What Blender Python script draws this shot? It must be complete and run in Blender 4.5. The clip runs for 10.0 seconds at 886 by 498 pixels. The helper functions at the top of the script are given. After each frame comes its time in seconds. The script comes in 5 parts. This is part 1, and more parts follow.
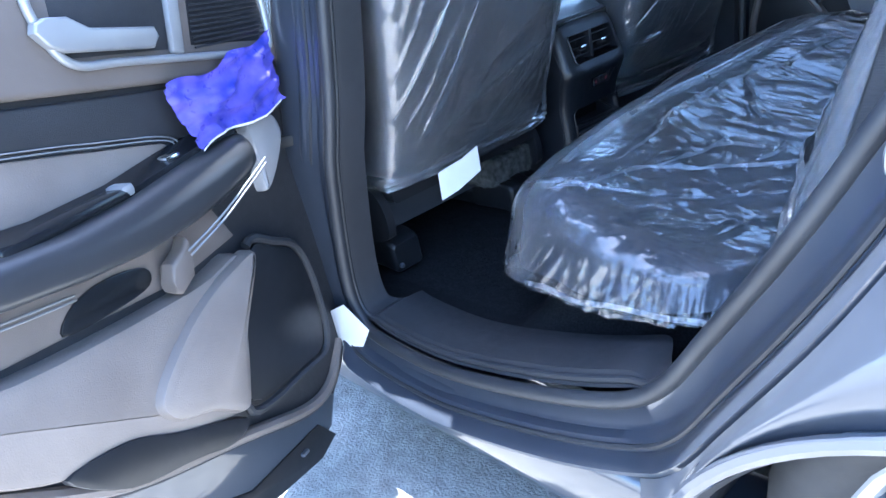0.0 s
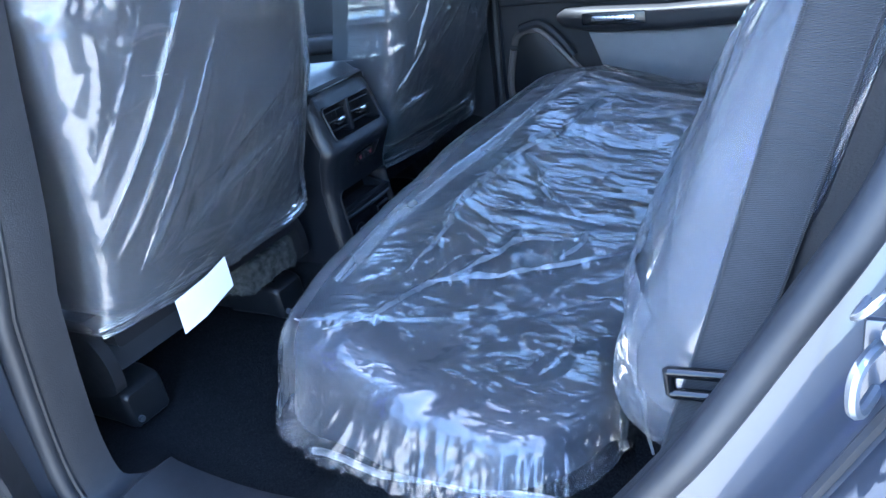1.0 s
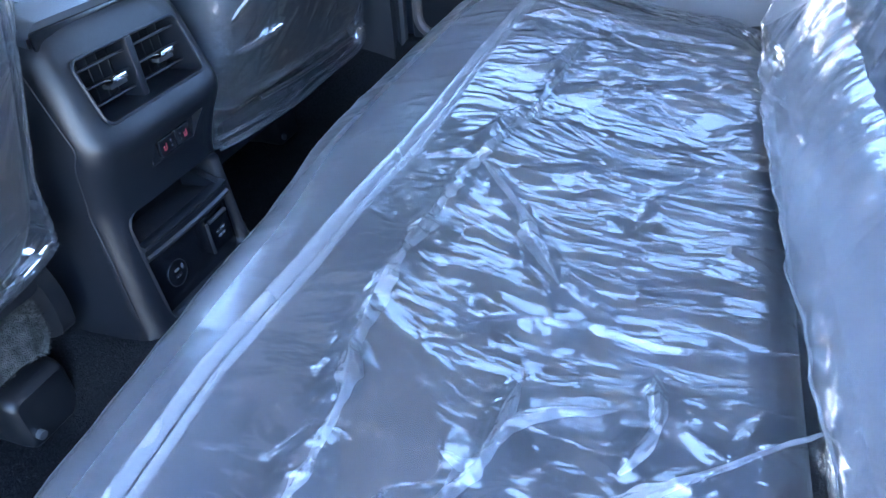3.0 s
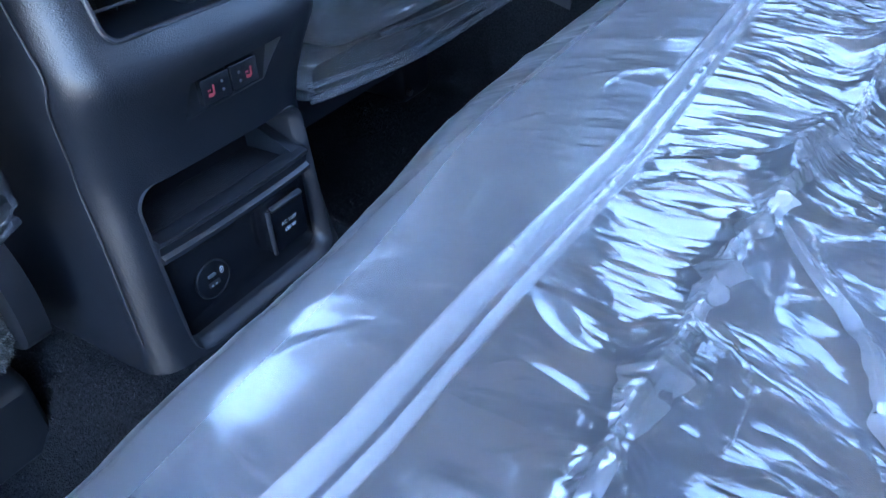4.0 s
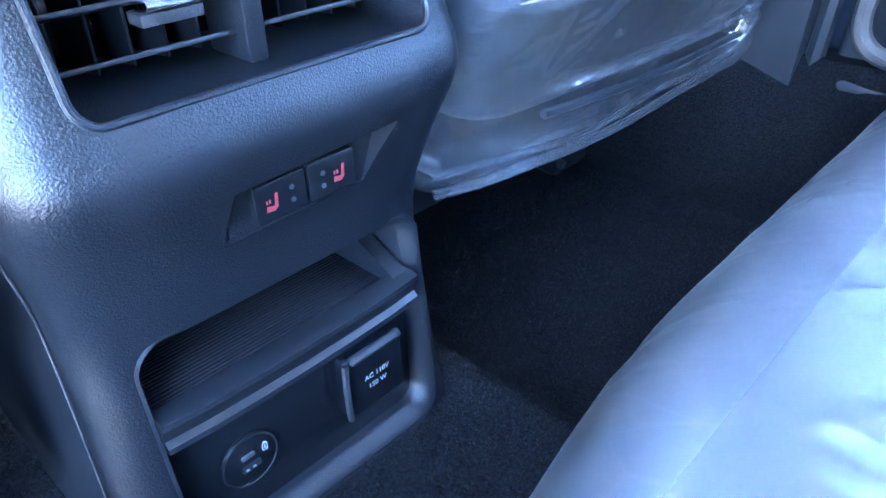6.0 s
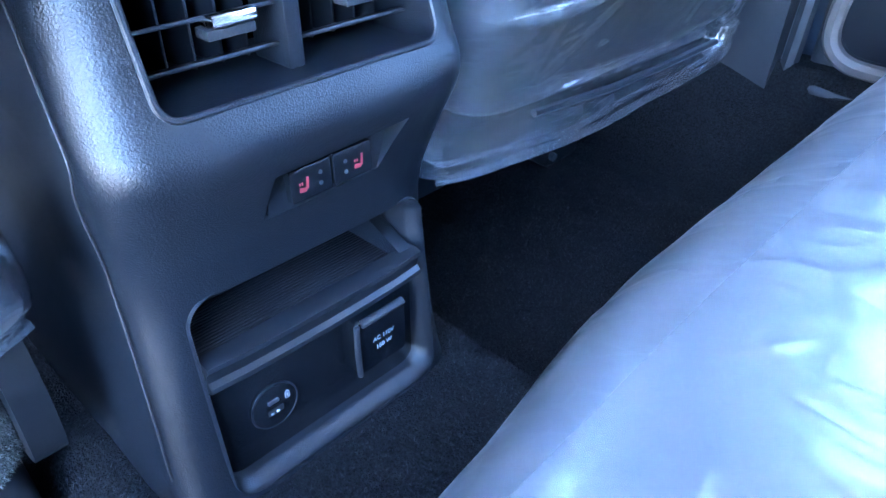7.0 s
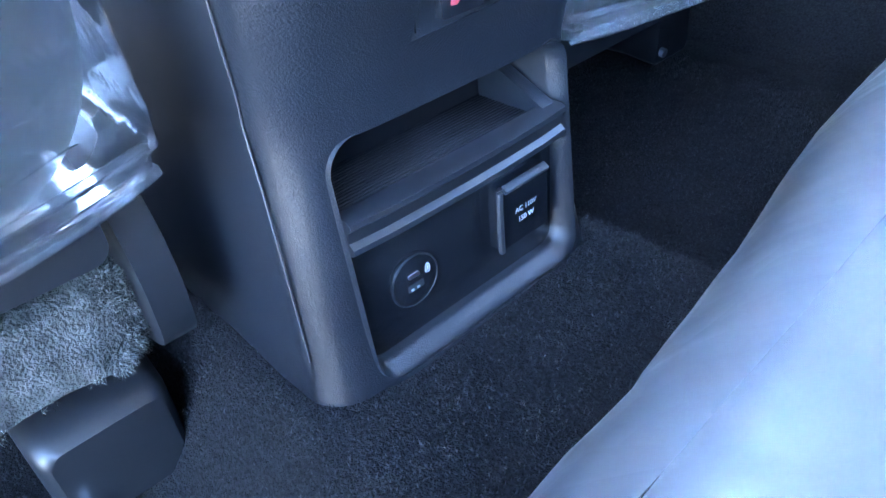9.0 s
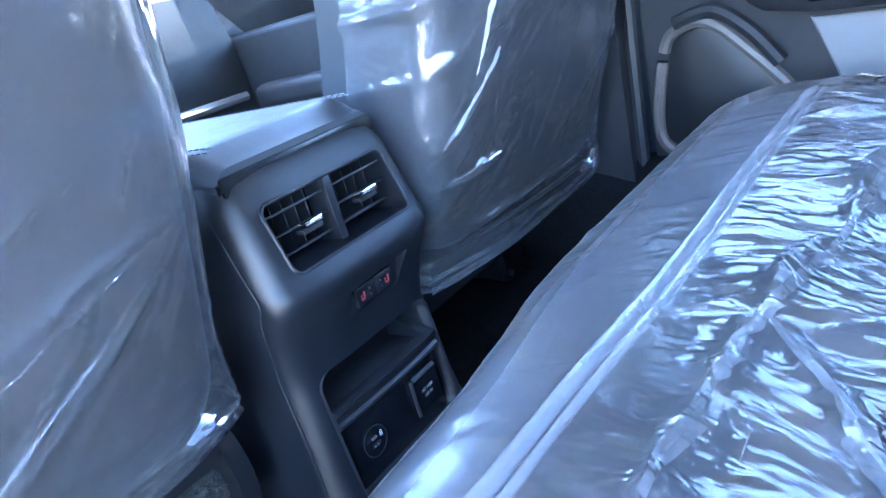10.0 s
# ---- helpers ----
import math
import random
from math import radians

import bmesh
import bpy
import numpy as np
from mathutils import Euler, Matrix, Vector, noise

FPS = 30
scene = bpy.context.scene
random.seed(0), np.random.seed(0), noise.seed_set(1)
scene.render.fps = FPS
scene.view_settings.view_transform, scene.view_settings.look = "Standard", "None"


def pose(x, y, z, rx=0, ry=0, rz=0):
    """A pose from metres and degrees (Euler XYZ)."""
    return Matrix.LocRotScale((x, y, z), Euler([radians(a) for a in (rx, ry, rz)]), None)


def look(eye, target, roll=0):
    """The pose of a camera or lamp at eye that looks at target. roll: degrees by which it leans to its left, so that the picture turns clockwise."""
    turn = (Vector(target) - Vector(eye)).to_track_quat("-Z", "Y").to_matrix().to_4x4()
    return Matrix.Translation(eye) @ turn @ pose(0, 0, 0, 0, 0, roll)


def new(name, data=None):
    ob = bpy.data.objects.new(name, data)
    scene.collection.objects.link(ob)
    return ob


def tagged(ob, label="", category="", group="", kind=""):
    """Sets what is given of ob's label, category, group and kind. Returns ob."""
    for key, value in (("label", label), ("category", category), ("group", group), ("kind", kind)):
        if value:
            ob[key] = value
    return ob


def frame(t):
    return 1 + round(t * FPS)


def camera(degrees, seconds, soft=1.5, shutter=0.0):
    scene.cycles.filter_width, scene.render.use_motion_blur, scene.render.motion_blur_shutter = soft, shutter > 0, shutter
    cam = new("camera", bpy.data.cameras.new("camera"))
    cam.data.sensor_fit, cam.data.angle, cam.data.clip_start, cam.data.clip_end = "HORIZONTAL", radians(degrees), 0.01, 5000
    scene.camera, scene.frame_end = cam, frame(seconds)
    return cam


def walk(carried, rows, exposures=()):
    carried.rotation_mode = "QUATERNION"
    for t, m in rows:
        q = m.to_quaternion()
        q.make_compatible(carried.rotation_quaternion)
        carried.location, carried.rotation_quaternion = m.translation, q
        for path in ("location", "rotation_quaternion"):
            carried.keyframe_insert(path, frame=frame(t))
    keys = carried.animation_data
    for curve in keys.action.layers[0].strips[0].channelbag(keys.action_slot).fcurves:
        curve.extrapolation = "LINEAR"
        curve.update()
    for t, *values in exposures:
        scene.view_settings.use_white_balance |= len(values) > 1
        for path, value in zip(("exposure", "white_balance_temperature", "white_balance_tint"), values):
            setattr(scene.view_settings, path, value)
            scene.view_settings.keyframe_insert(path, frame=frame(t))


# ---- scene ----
cam = camera(63.7, 10.0)
PATH = [
    (0, (1.122, -1.427, 1.129), (-0.342, -0.315, 0.342), -12.5),
    (0.5, (1.01, -1.293, 1.155), (-0.171, 0.1, 0.339), -10.8),
    (1, (0.926, -1.177, 1.157), (-0.062, 0.351, 0.327), -11.3),
    (1.5, (0.819, -0.998, 1.124), (-0.022, 0.576, 0.222), -12.3),
    (2, (0.755, -0.862, 1.114), (0.053, 0.729, 0.127), -12.7),
    (3.5, (0.496, -0.468, 0.992), (-0.21, 1.011, -0.154), -4.0),
    (4, (0.419, -0.332, 0.93), (-0.487, 1.022, -0.229), -3.8),
    (4.5, (0.349, -0.233, 0.897), (-0.701, 1.031, -0.244), -4.0),
    (5, (0.284, -0.18, 0.887), (-0.853, 1.039, -0.218), -3.4),
    (5.5, (0.253, -0.156, 0.875), (-0.925, 1.05, -0.201), -2.6),
    (7, (0.302, -0.202, 0.916), (-0.86, 0.991, -0.192), -0.3),
    (7.5, (0.307, -0.248, 0.859), (-0.835, 0.925, -0.289), -0.7),
    (8, (0.246, -0.235, 0.814), (-0.92, 0.852, -0.393), -1.8),
    (8.5, (0.228, -0.225, 0.809), (-0.97, 0.797, -0.425), -2.9),
    (9, (0.255, -0.235, 0.833), (-0.989, 0.793, -0.349), -6.3),
    (9.5, (0.36, -0.308, 0.921), (-0.895, 0.865, -0.103), -10.5),
    (10, (0.519, -0.449, 0.994), (-0.728, 0.963, 0.323), -16.1),
]
walk(cam, [(t, look(eye, target, roll)) for t, eye, target, roll in PATH],
     [(0.0, 3.35, 5400, 10), (1.0, 3.8, 5300, 9), (2.0, 4.4, 5400, 11), (3.5, 5.1, 5550, 12), (4.5, 5.5, 5450, 12), (5.5, 6.4, 5100, 12), (7.0, 6.2, 5000, 12), (7.5, 6.0, 5100, 12), (8.0, 6.35, 5250, 11), (8.5, 6.6, 5350, 12), (9.0, 6.6, 5450, 12), (9.5, 6.25, 5250, 11), (10.0, 5.3, 5300, 12)])

# ---- world and sun ----
SUN = Vector((-0.16, 0.10, 0.98)).normalized()
world = bpy.data.worlds.new("sky")
scene.world = world
world.use_nodes = True
wn = world.node_tree
sky = wn.nodes.new("ShaderNodeTexSky")
sky.sky_type, sky.sun_disc = "NISHITA", False
sky.sun_elevation = math.asin(SUN.z)
sky.sun_rotation = math.atan2(SUN.x, SUN.y)
wn.links.new(sky.outputs[0], wn.nodes["Background"].inputs[0])
wn.nodes["Background"].inputs[1].default_value = 0.15
sun = new("sun", bpy.data.lights.new("sun", "SUN"))
sun.data.energy, sun.data.angle, sun.data.color = 5.0, radians(0.5), (1.0, 0.95, 0.87)
sun.matrix_world = look(SUN * 10, (0, 0, 0))


# ---- materials ----
def nodes_of(name):
    m = bpy.data.materials.new(name)
    m.use_nodes = True
    return m, m.node_tree.nodes, m.node_tree.links, m.node_tree.nodes["Principled BSDF"]


def texture(n, l, kind, scale, detail=3.0, stretch=(1, 1, 1)):
    """A procedural texture in the object's own metres."""
    co = n.new("ShaderNodeTexCoord")
    mp = n.new("ShaderNodeMapping")
    mp.inputs["Scale"].default_value = stretch
    l.new(co.outputs["Object"], mp.inputs["Vector"])
    tx = n.new({"noise": "ShaderNodeTexNoise", "cell": "ShaderNodeTexVoronoi", "wave": "ShaderNodeTexWave"}[kind])
    tx.inputs["Scale"].default_value = scale
    if kind == "wave":
        tx.bands_direction = "Z"
    if "Detail" in tx.inputs:
        tx.inputs["Detail"].default_value = detail
    l.new(mp.outputs[0], tx.inputs["Vector"])
    return tx


def ramp(n, l, src, stops):
    r = n.new("ShaderNodeValToRGB")
    while len(r.color_ramp.elements) < len(stops):
        r.color_ramp.elements.new(0.5)
    for e, (p, c) in zip(r.color_ramp.elements, stops):
        e.position, e.color = p, (*c, 1) if len(c) == 3 else c
    l.new(src, r.inputs[0])
    return r.outputs[0]


def surface(name, dark, light, rough=0.5, metal=0.0, grain=("noise", 400.0), bump=0.15, depth=0.0006, stain=9.0,
            rough_var=0.1, coat=0.0, sheen=0.0, spec=0.5, stretch=(1, 1, 1)):
    """Colour that drifts between two values, a fine relief and an uneven gloss."""
    m, n, l, b = nodes_of(name)
    big = texture(n, l, "noise", stain, 4.0)
    col = ramp(n, l, big.outputs[0], [(0.3, dark), (0.7, light)])
    l.new(col, b.inputs["Base Color"])
    fine = texture(n, l, grain[0], grain[1], 3.0, stretch)
    bp = n.new("ShaderNodeBump")
    bp.inputs["Strength"].default_value, bp.inputs["Distance"].default_value = bump, depth
    l.new(fine.outputs[0], bp.inputs["Height"])
    l.new(bp.outputs[0], b.inputs["Normal"])
    mr = n.new("ShaderNodeMapRange")
    mr.inputs["To Min"].default_value, mr.inputs["To Max"].default_value = rough - rough_var, rough + rough_var
    l.new(texture(n, l, "noise", 60.0, 4.0).outputs[0], mr.inputs[0])
    l.new(mr.outputs[0], b.inputs["Roughness"])
    b.inputs["Metallic"].default_value = metal
    b.inputs["Coat Weight"].default_value = coat
    b.inputs["Coat Roughness"].default_value = 0.04
    b.inputs["Sheen Weight"].default_value = sheen
    b.inputs["Specular IOR Level"].default_value = spec
    return m


def film_material(name, milk=0.08, rough=0.06, fine=0.3, stretch=(0.6, 1.6, 1.0), slack=None, white=0.0):
    """Thin clear wrapping film: see-through, faintly milky, glossy on both faces and finely creased. slack: (from, to) along X,
    taut and milkier up to the first, loose and clear past the second. white: how far sharp creases turn white."""
    m, n, l, b = nodes_of(name)
    n.remove(b)
    tr, df, tl, gl = (n.new("ShaderNodeBsdf" + k) for k in ("Transparent", "Diffuse", "Translucent", "Glossy"))
    tr.inputs[0].default_value = (0.95, 0.97, 1.0, 1)
    df.inputs[0].default_value = tl.inputs[0].default_value = (0.87, 0.89, 0.94, 1)
    gl.inputs[0].default_value = (1, 1, 1, 1)
    gl.inputs["Roughness"].default_value = rough
    cloud = texture(n, l, "noise", 5.0, 2.0)
    mr = n.new("ShaderNodeMapRange")
    mr.inputs["To Min"].default_value, mr.inputs["To Max"].default_value = milk * 0.7, milk * 1.3
    l.new(cloud.outputs[0], mr.inputs[0])
    haze = mr.outputs[0]
    warp = texture(n, l, "noise", 8.0, 2.0)
    place = n.new("ShaderNodeTexCoord")
    bent = n.new("ShaderNodeVectorMath")
    bent.operation = "MULTIPLY_ADD"
    bent.inputs[1].default_value = (0.07, 0.07, 0.07)
    l.new(warp.outputs["Color"], bent.inputs[0])
    l.new(place.outputs["Object"], bent.inputs[2])
    last, bumps = None, []
    for scale, k, turn in ((34.0, 1.0, 0.4), (85.0, 0.8, -0.6)):  # facets: cones that meet in sharp valleys
        mp = n.new("ShaderNodeMapping")
        mp.inputs["Scale"].default_value, mp.inputs["Rotation"].default_value = stretch, (0, 0, turn)
        l.new(bent.outputs[0], mp.inputs["Vector"])
        tx = n.new("ShaderNodeTexVoronoi")
        tx.inputs["Scale"].default_value = scale
        l.new(mp.outputs[0], tx.inputs["Vector"])
        bp = n.new("ShaderNodeBump")
        bp.inputs["Strength"].default_value, bp.inputs["Distance"].default_value = 1.0, fine * k / scale
        l.new(tx.outputs["Distance"], bp.inputs["Height"])
        if last is not None:
            l.new(last.outputs[0], bp.inputs["Normal"])
        last = bp
        bumps.append(bp)
    patch = n.new("ShaderNodeMapRange")
    patch.inputs["From Min"].default_value, patch.inputs["From Max"].default_value = 0.42, 0.64
    patch.inputs["To Min"].default_value, patch.inputs["To Max"].default_value = 0.35, 1.0
    l.new(texture(n, l, "noise", 11.0, 2.0).outputs[0], patch.inputs[0])
    for bp in bumps:
        l.new(patch.outputs[0], bp.inputs["Strength"])
    if slack:
        co = n.new("ShaderNodeTexCoord")
        sp = n.new("ShaderNodeSeparateXYZ")
        l.new(co.outputs["Object"], sp.inputs[0])
        loose = n.new("ShaderNodeMapRange")
        loose.interpolation_type = "SMOOTHSTEP"
        loose.inputs["From Min"].default_value, loose.inputs["From Max"].default_value = slack
        loose.inputs["To Min"].default_value, loose.inputs["To Max"].default_value = 1.0, 0.0
        l.new(sp.outputs["X"], loose.inputs[0])
        add = n.new("ShaderNodeMath")
        add.operation = "MULTIPLY_ADD"
        add.inputs[1].default_value = 0.12
        l.new(loose.outputs[0], add.inputs[0])
        l.new(haze, add.inputs[2])
        haze = add.outputs[0]
        gr = n.new("ShaderNodeMapRange")
        gr.inputs["To Min"].default_value, gr.inputs["To Max"].default_value = rough, 0.28
        l.new(loose.outputs[0], gr.inputs[0])
        l.new(gr.outputs[0], gl.inputs["Roughness"])
        st = n.new("ShaderNodeMapRange")
        st.inputs["To Min"].default_value, st.inputs["To Max"].default_value = 1.0, 0.12
        l.new(loose.outputs[0], st.inputs[0])
        keep = n.new("ShaderNodeMath")
        keep.operation = "MULTIPLY"
        l.new(st.outputs[0], keep.inputs[0])
        l.new(patch.outputs[0], keep.inputs[1])
        for bp in bumps:
            l.new(keep.outputs[0], bp.inputs["Strength"])
    if white:
        mp = n.new("ShaderNodeMapping")
        mp.inputs["Scale"].default_value, mp.inputs["Rotation"].default_value = (0.5, 1.8, 1.0), (0, 0, 0.25)
        l.new(bent.outputs[0], mp.inputs["Vector"])
        tx = n.new("ShaderNodeTexVoronoi")
        tx.feature = "DISTANCE_TO_EDGE"
        tx.inputs["Scale"].default_value = 26.0
        l.new(mp.outputs[0], tx.inputs["Vector"])
        line, some, both_ = (n.new("ShaderNode" + k) for k in ("MapRange", "MapRange", "Math"))
        line.inputs["From Min"].default_value, line.inputs["From Max"].default_value = 0.0, 0.035
        line.inputs["To Min"].default_value, line.inputs["To Max"].default_value = white, 0.0
        some.inputs["From Min"].default_value, some.inputs["From Max"].default_value = 0.48, 0.62
        l.new(tx.outputs["Distance"], line.inputs[0])
        l.new(texture(n, l, "noise", 14.0, 3.0).outputs[0], some.inputs[0])
        both_.operation = "MULTIPLY"
        l.new(line.outputs[0], both_.inputs[0])
        l.new(some.outputs[0], both_.inputs[1])
        if slack:
            off = n.new("ShaderNodeMath")
            off.operation = "MULTIPLY"
            l.new(both_.outputs[0], off.inputs[0])
            l.new(st.outputs[0], off.inputs[1])
            both_ = off
        tot = n.new("ShaderNodeMath")
        tot.operation, tot.use_clamp = "ADD", True
        l.new(haze, tot.inputs[0])
        l.new(both_.outputs[0], tot.inputs[1])
        haze = tot.outputs[0]
    for sh in (gl, df):
        l.new(last.outputs[0], sh.inputs["Normal"])
    body, veil, out = (n.new("ShaderNodeMixShader") for _ in range(3))
    body.inputs[0].default_value = 0.35
    l.new(df.outputs[0], body.inputs[1])
    l.new(tl.outputs[0], body.inputs[2])
    l.new(haze, veil.inputs[0])
    l.new(tr.outputs[0], veil.inputs[1])
    l.new(body.outputs[0], veil.inputs[2])
    fr = n.new("ShaderNodeFresnel")
    fr.inputs["IOR"].default_value = 1.5
    l.new(last.outputs[0], fr.inputs["Normal"])
    both = n.new("ShaderNodeMath")  # two faces reflect nearly twice as much as one
    both.operation, both.use_clamp = "MULTIPLY_ADD", True
    both.inputs[1].default_value, both.inputs[2].default_value = 1.3, 0.02
    l.new(fr.outputs[0], both.inputs[0])
    l.new(both.outputs[0], out.inputs[0])
    l.new(veil.outputs[0], out.inputs[1])
    l.new(gl.outputs[0], out.inputs[2])
    l.new(out.outputs[0], n["Material Output"].inputs[0])
    return m


def glass_material(name, tint):
    m, n, l, b = nodes_of(name)
    n.remove(b)
    tr, gl, fr, mx = (n.new("ShaderNode" + k) for k in ("BsdfTransparent", "BsdfGlossy", "Fresnel", "MixShader"))
    tr.inputs[0].default_value = (*tint, 1)
    gl.inputs["Roughness"].default_value = 0.01
    l.new(fr.outputs[0], mx.inputs[0])
    l.new(tr.outputs[0], mx.inputs[1])
    l.new(gl.outputs[0], mx.inputs[2])
    l.new(mx.outputs[0], n["Material Output"].inputs[0])
    return m


LEATHER = surface("seat_leather", (0.026, 0.030, 0.038), (0.036, 0.041, 0.050), 0.48, grain=("cell", 520.0), bump=0.12)
FILM = film_material("clear_film", 0.06, 0.06, 0.12)
FILM_BENCH = film_material("bench_film", 0.065, 0.085, 0.15, slack=(0.20, 0.40), white=0.16)
FILM_FOLD = film_material("doubled_film", 0.34, 0.08, 0.30)
FILM_WELT = film_material("stretched_film", 0.30, 0.22, 0.05)
FILM_BACK = film_material("slack_film", 0.26, 0.13, 0.05, (1.8, 0.5, 1.0))
FILM_SEAT = film_material("seat_film", 0.095, 0.10, 0.04, (1.3, 0.8, 1.0))
FILM_LOOSE = film_material("loose_seat_film", 0.085, 0.07, 0.05)
CONSOLE = surface("grained_plastic", (0.008, 0.009, 0.012), (0.011, 0.013, 0.017), 0.33, grain=("cell", 850.0), bump=0.45, depth=0.0004, rough_var=0.05, spec=0.5)
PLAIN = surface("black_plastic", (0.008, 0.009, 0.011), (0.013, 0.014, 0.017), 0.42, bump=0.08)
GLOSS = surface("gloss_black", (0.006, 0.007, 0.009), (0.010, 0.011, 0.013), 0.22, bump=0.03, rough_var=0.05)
MAT = surface("rubber_mat", (0.005, 0.005, 0.006), (0.008, 0.008, 0.010), 0.6, bump=0.1, spec=0.25)
PAD = surface("armrest_leather", (0.042, 0.047, 0.056), (0.054, 0.060, 0.070), 0.42, grain=("cell", 480.0), bump=0.3)
CARPET = surface("carpet", (0.007, 0.008, 0.009), (0.026, 0.027, 0.030), 0.95, grain=("noise", 650.0), bump=1.0, depth=0.006, stain=420.0, spec=0.08)
FUZZ = surface("grey_felt", (0.04, 0.043, 0.042), (0.13, 0.135, 0.13), 0.95, grain=("noise", 500.0), bump=1.0, depth=0.006, stain=70.0, sheen=0.0, spec=0.1)
PAINT = surface("blue_grey_paint", (0.044, 0.052, 0.070), (0.052, 0.061, 0.080), 0.30, metal=0.35, bump=0.01, rough_var=0.03, coat=1.0)
RUBBER = surface("seal_rubber", (0.018, 0.019, 0.022), (0.030, 0.032, 0.036), 0.50, bump=0.1)
DARK_TRIM = surface("dark_trim", (0.018, 0.019, 0.022), (0.026, 0.027, 0.031), 0.55, grain=("cell", 480.0), bump=0.4)
DOOR_TRIM = surface("door_trim", (0.115, 0.098, 0.088), (0.145, 0.125, 0.114), 0.40, grain=("cell", 480.0), bump=0.3)
INSERT = surface("grey_insert", (0.24, 0.24, 0.25), (0.30, 0.30, 0.31), 0.5, grain=("cell", 380.0), bump=0.3)
DOOR_CLOTH = surface("door_insert", (0.16, 0.135, 0.12), (0.21, 0.18, 0.16), 0.42, grain=("cell", 380.0), bump=0.4)
ARM = surface("armrest_skin", (0.026, 0.027, 0.030), (0.032, 0.033, 0.036), 0.32, grain=("noise", 500.0), bump=0.06, rough_var=0.03)
SATIN = surface("satin_metal", (0.55, 0.56, 0.58), (0.65, 0.66, 0.68), 0.28, metal=1.0, bump=0.02, rough_var=0.05)
CHROME = surface("chrome", (0.8, 0.8, 0.8), (0.88, 0.88, 0.88), 0.10, metal=1.0, bump=0.01, rough_var=0.03)
SILVER = surface("silver_paint", (0.27, 0.275, 0.285), (0.33, 0.335, 0.345), 0.35, metal=0.4, bump=0.03)
ZINC = surface("zinc_steel", (0.20, 0.22, 0.25), (0.30, 0.32, 0.36), 0.36, metal=0.8, bump=0.05)
WHITE = surface("white_paper", (0.80, 0.80, 0.80), (0.86, 0.86, 0.86), 0.6, bump=0.05)
PRINT = surface("white_print", (0.42, 0.44, 0.46), (0.48, 0.50, 0.52), 0.5, bump=0.0)
RED = surface("red_print", (0.26, 0.032, 0.042), (0.31, 0.040, 0.050), 0.5, bump=0.0)
DIM = surface("dim_lens", (0.030, 0.034, 0.042), (0.036, 0.042, 0.050), 0.4, bump=0.0)
THREAD = surface("pale_thread", (0.15, 0.155, 0.165), (0.22, 0.225, 0.235), 0.7, bump=0.2)
TAPE = surface("blue_film", (0.025, 0.035, 0.34), (0.17, 0.13, 0.60), 0.30, bump=0.35, grain=("noise", 60.0), stain=22.0)
WEB = surface("belt_webbing", (0.022, 0.024, 0.027), (0.032, 0.034, 0.038), 0.60, grain=("wave", 210.0), bump=0.7, depth=0.0010, sheen=0.15)
CONCRETE = surface("concrete", (0.24, 0.235, 0.22), (0.38, 0.37, 0.35), 0.9, grain=("noise", 160.0), bump=0.9, depth=0.006, stain=30.0, spec=0.2)
TYRE = surface("tyre_rubber", (0.015, 0.015, 0.016), (0.025, 0.025, 0.026), 0.8, bump=0.3)
HEADLINER = surface("headliner_cloth", (0.42, 0.42, 0.42), (0.48, 0.48, 0.47), 0.9, bump=0.3)
GLASS = glass_material("window_glass", (0.82, 0.87, 0.87))
PRIVACY = glass_material("tinted_glass", (0.46, 0.49, 0.51))


# ---- building helpers ----
def thing(name, label, category, at=(0, 0, 0), group="", kind="", m=None):
    ob = new(name)
    ob.empty_display_size = 0.05
    ob.matrix_world = m or Matrix.Translation(at)
    return tagged(ob, label, category, group, kind)


TURNED = set()  # things and parts whose meshes are given in their own turned metres


def part(name, bm, mat, parent=None, label="", angle=38.0):
    """One mesh, given in its parent's metres where the parent is turned, else in the world's."""
    lim = radians(angle)
    for f in bm.faces:
        f.smooth = True
    for e in bm.edges:
        e.smooth = len(e.link_faces) != 2 or e.calc_face_angle(0.0) < lim
    me = bpy.data.meshes.new(name)
    bm.to_mesh(me)
    bm.free()
    me.materials.append(mat)
    ob = new(name, me)
    if parent is not None:
        ob.parent = parent
        if parent.name in TURNED:
            TURNED.add(ob.name)
        if parent.name not in TURNED:
            ob.matrix_parent_inverse = parent_world(parent).inverted()
    if label:
        ob["label"] = label
    return ob


def parent_world(ob):
    m = ob.matrix_basis.copy()
    while ob.parent is not None:
        m = ob.parent.matrix_basis @ ob.matrix_parent_inverse @ m
        ob = ob.parent
    return m


def faces_from(verts, quads):
    bm = bmesh.new()
    vs = [bm.verts.new(v) for v in verts]
    for q in quads:
        try:
            bm.faces.new([vs[i] for i in q])
        except ValueError:
            pass
    return bm


def loft(rings, closed=True, caps=True):
    """A skin over rings of equal length."""
    n = len(rings[0])
    verts = [v for r in rings for v in r]
    quads = []
    for j in range(len(rings) - 1):
        for i in range(n if closed else n - 1):
            k = (i + 1) % n
            quads.append((j * n + i, j * n + k, (j + 1) * n + k, (j + 1) * n + i))
    bm = faces_from(verts, quads)
    if caps and closed:
        bm.verts.ensure_lookup_table()
        for base in (0, (len(rings) - 1) * n):
            loop = [bm.verts[base + i] for i in range(n)]
            try:
                bm.faces.new(loop if base else loop[::-1])
            except ValueError:
                pass
    bmesh.ops.recalc_face_normals(bm, faces=bm.faces)
    return bm


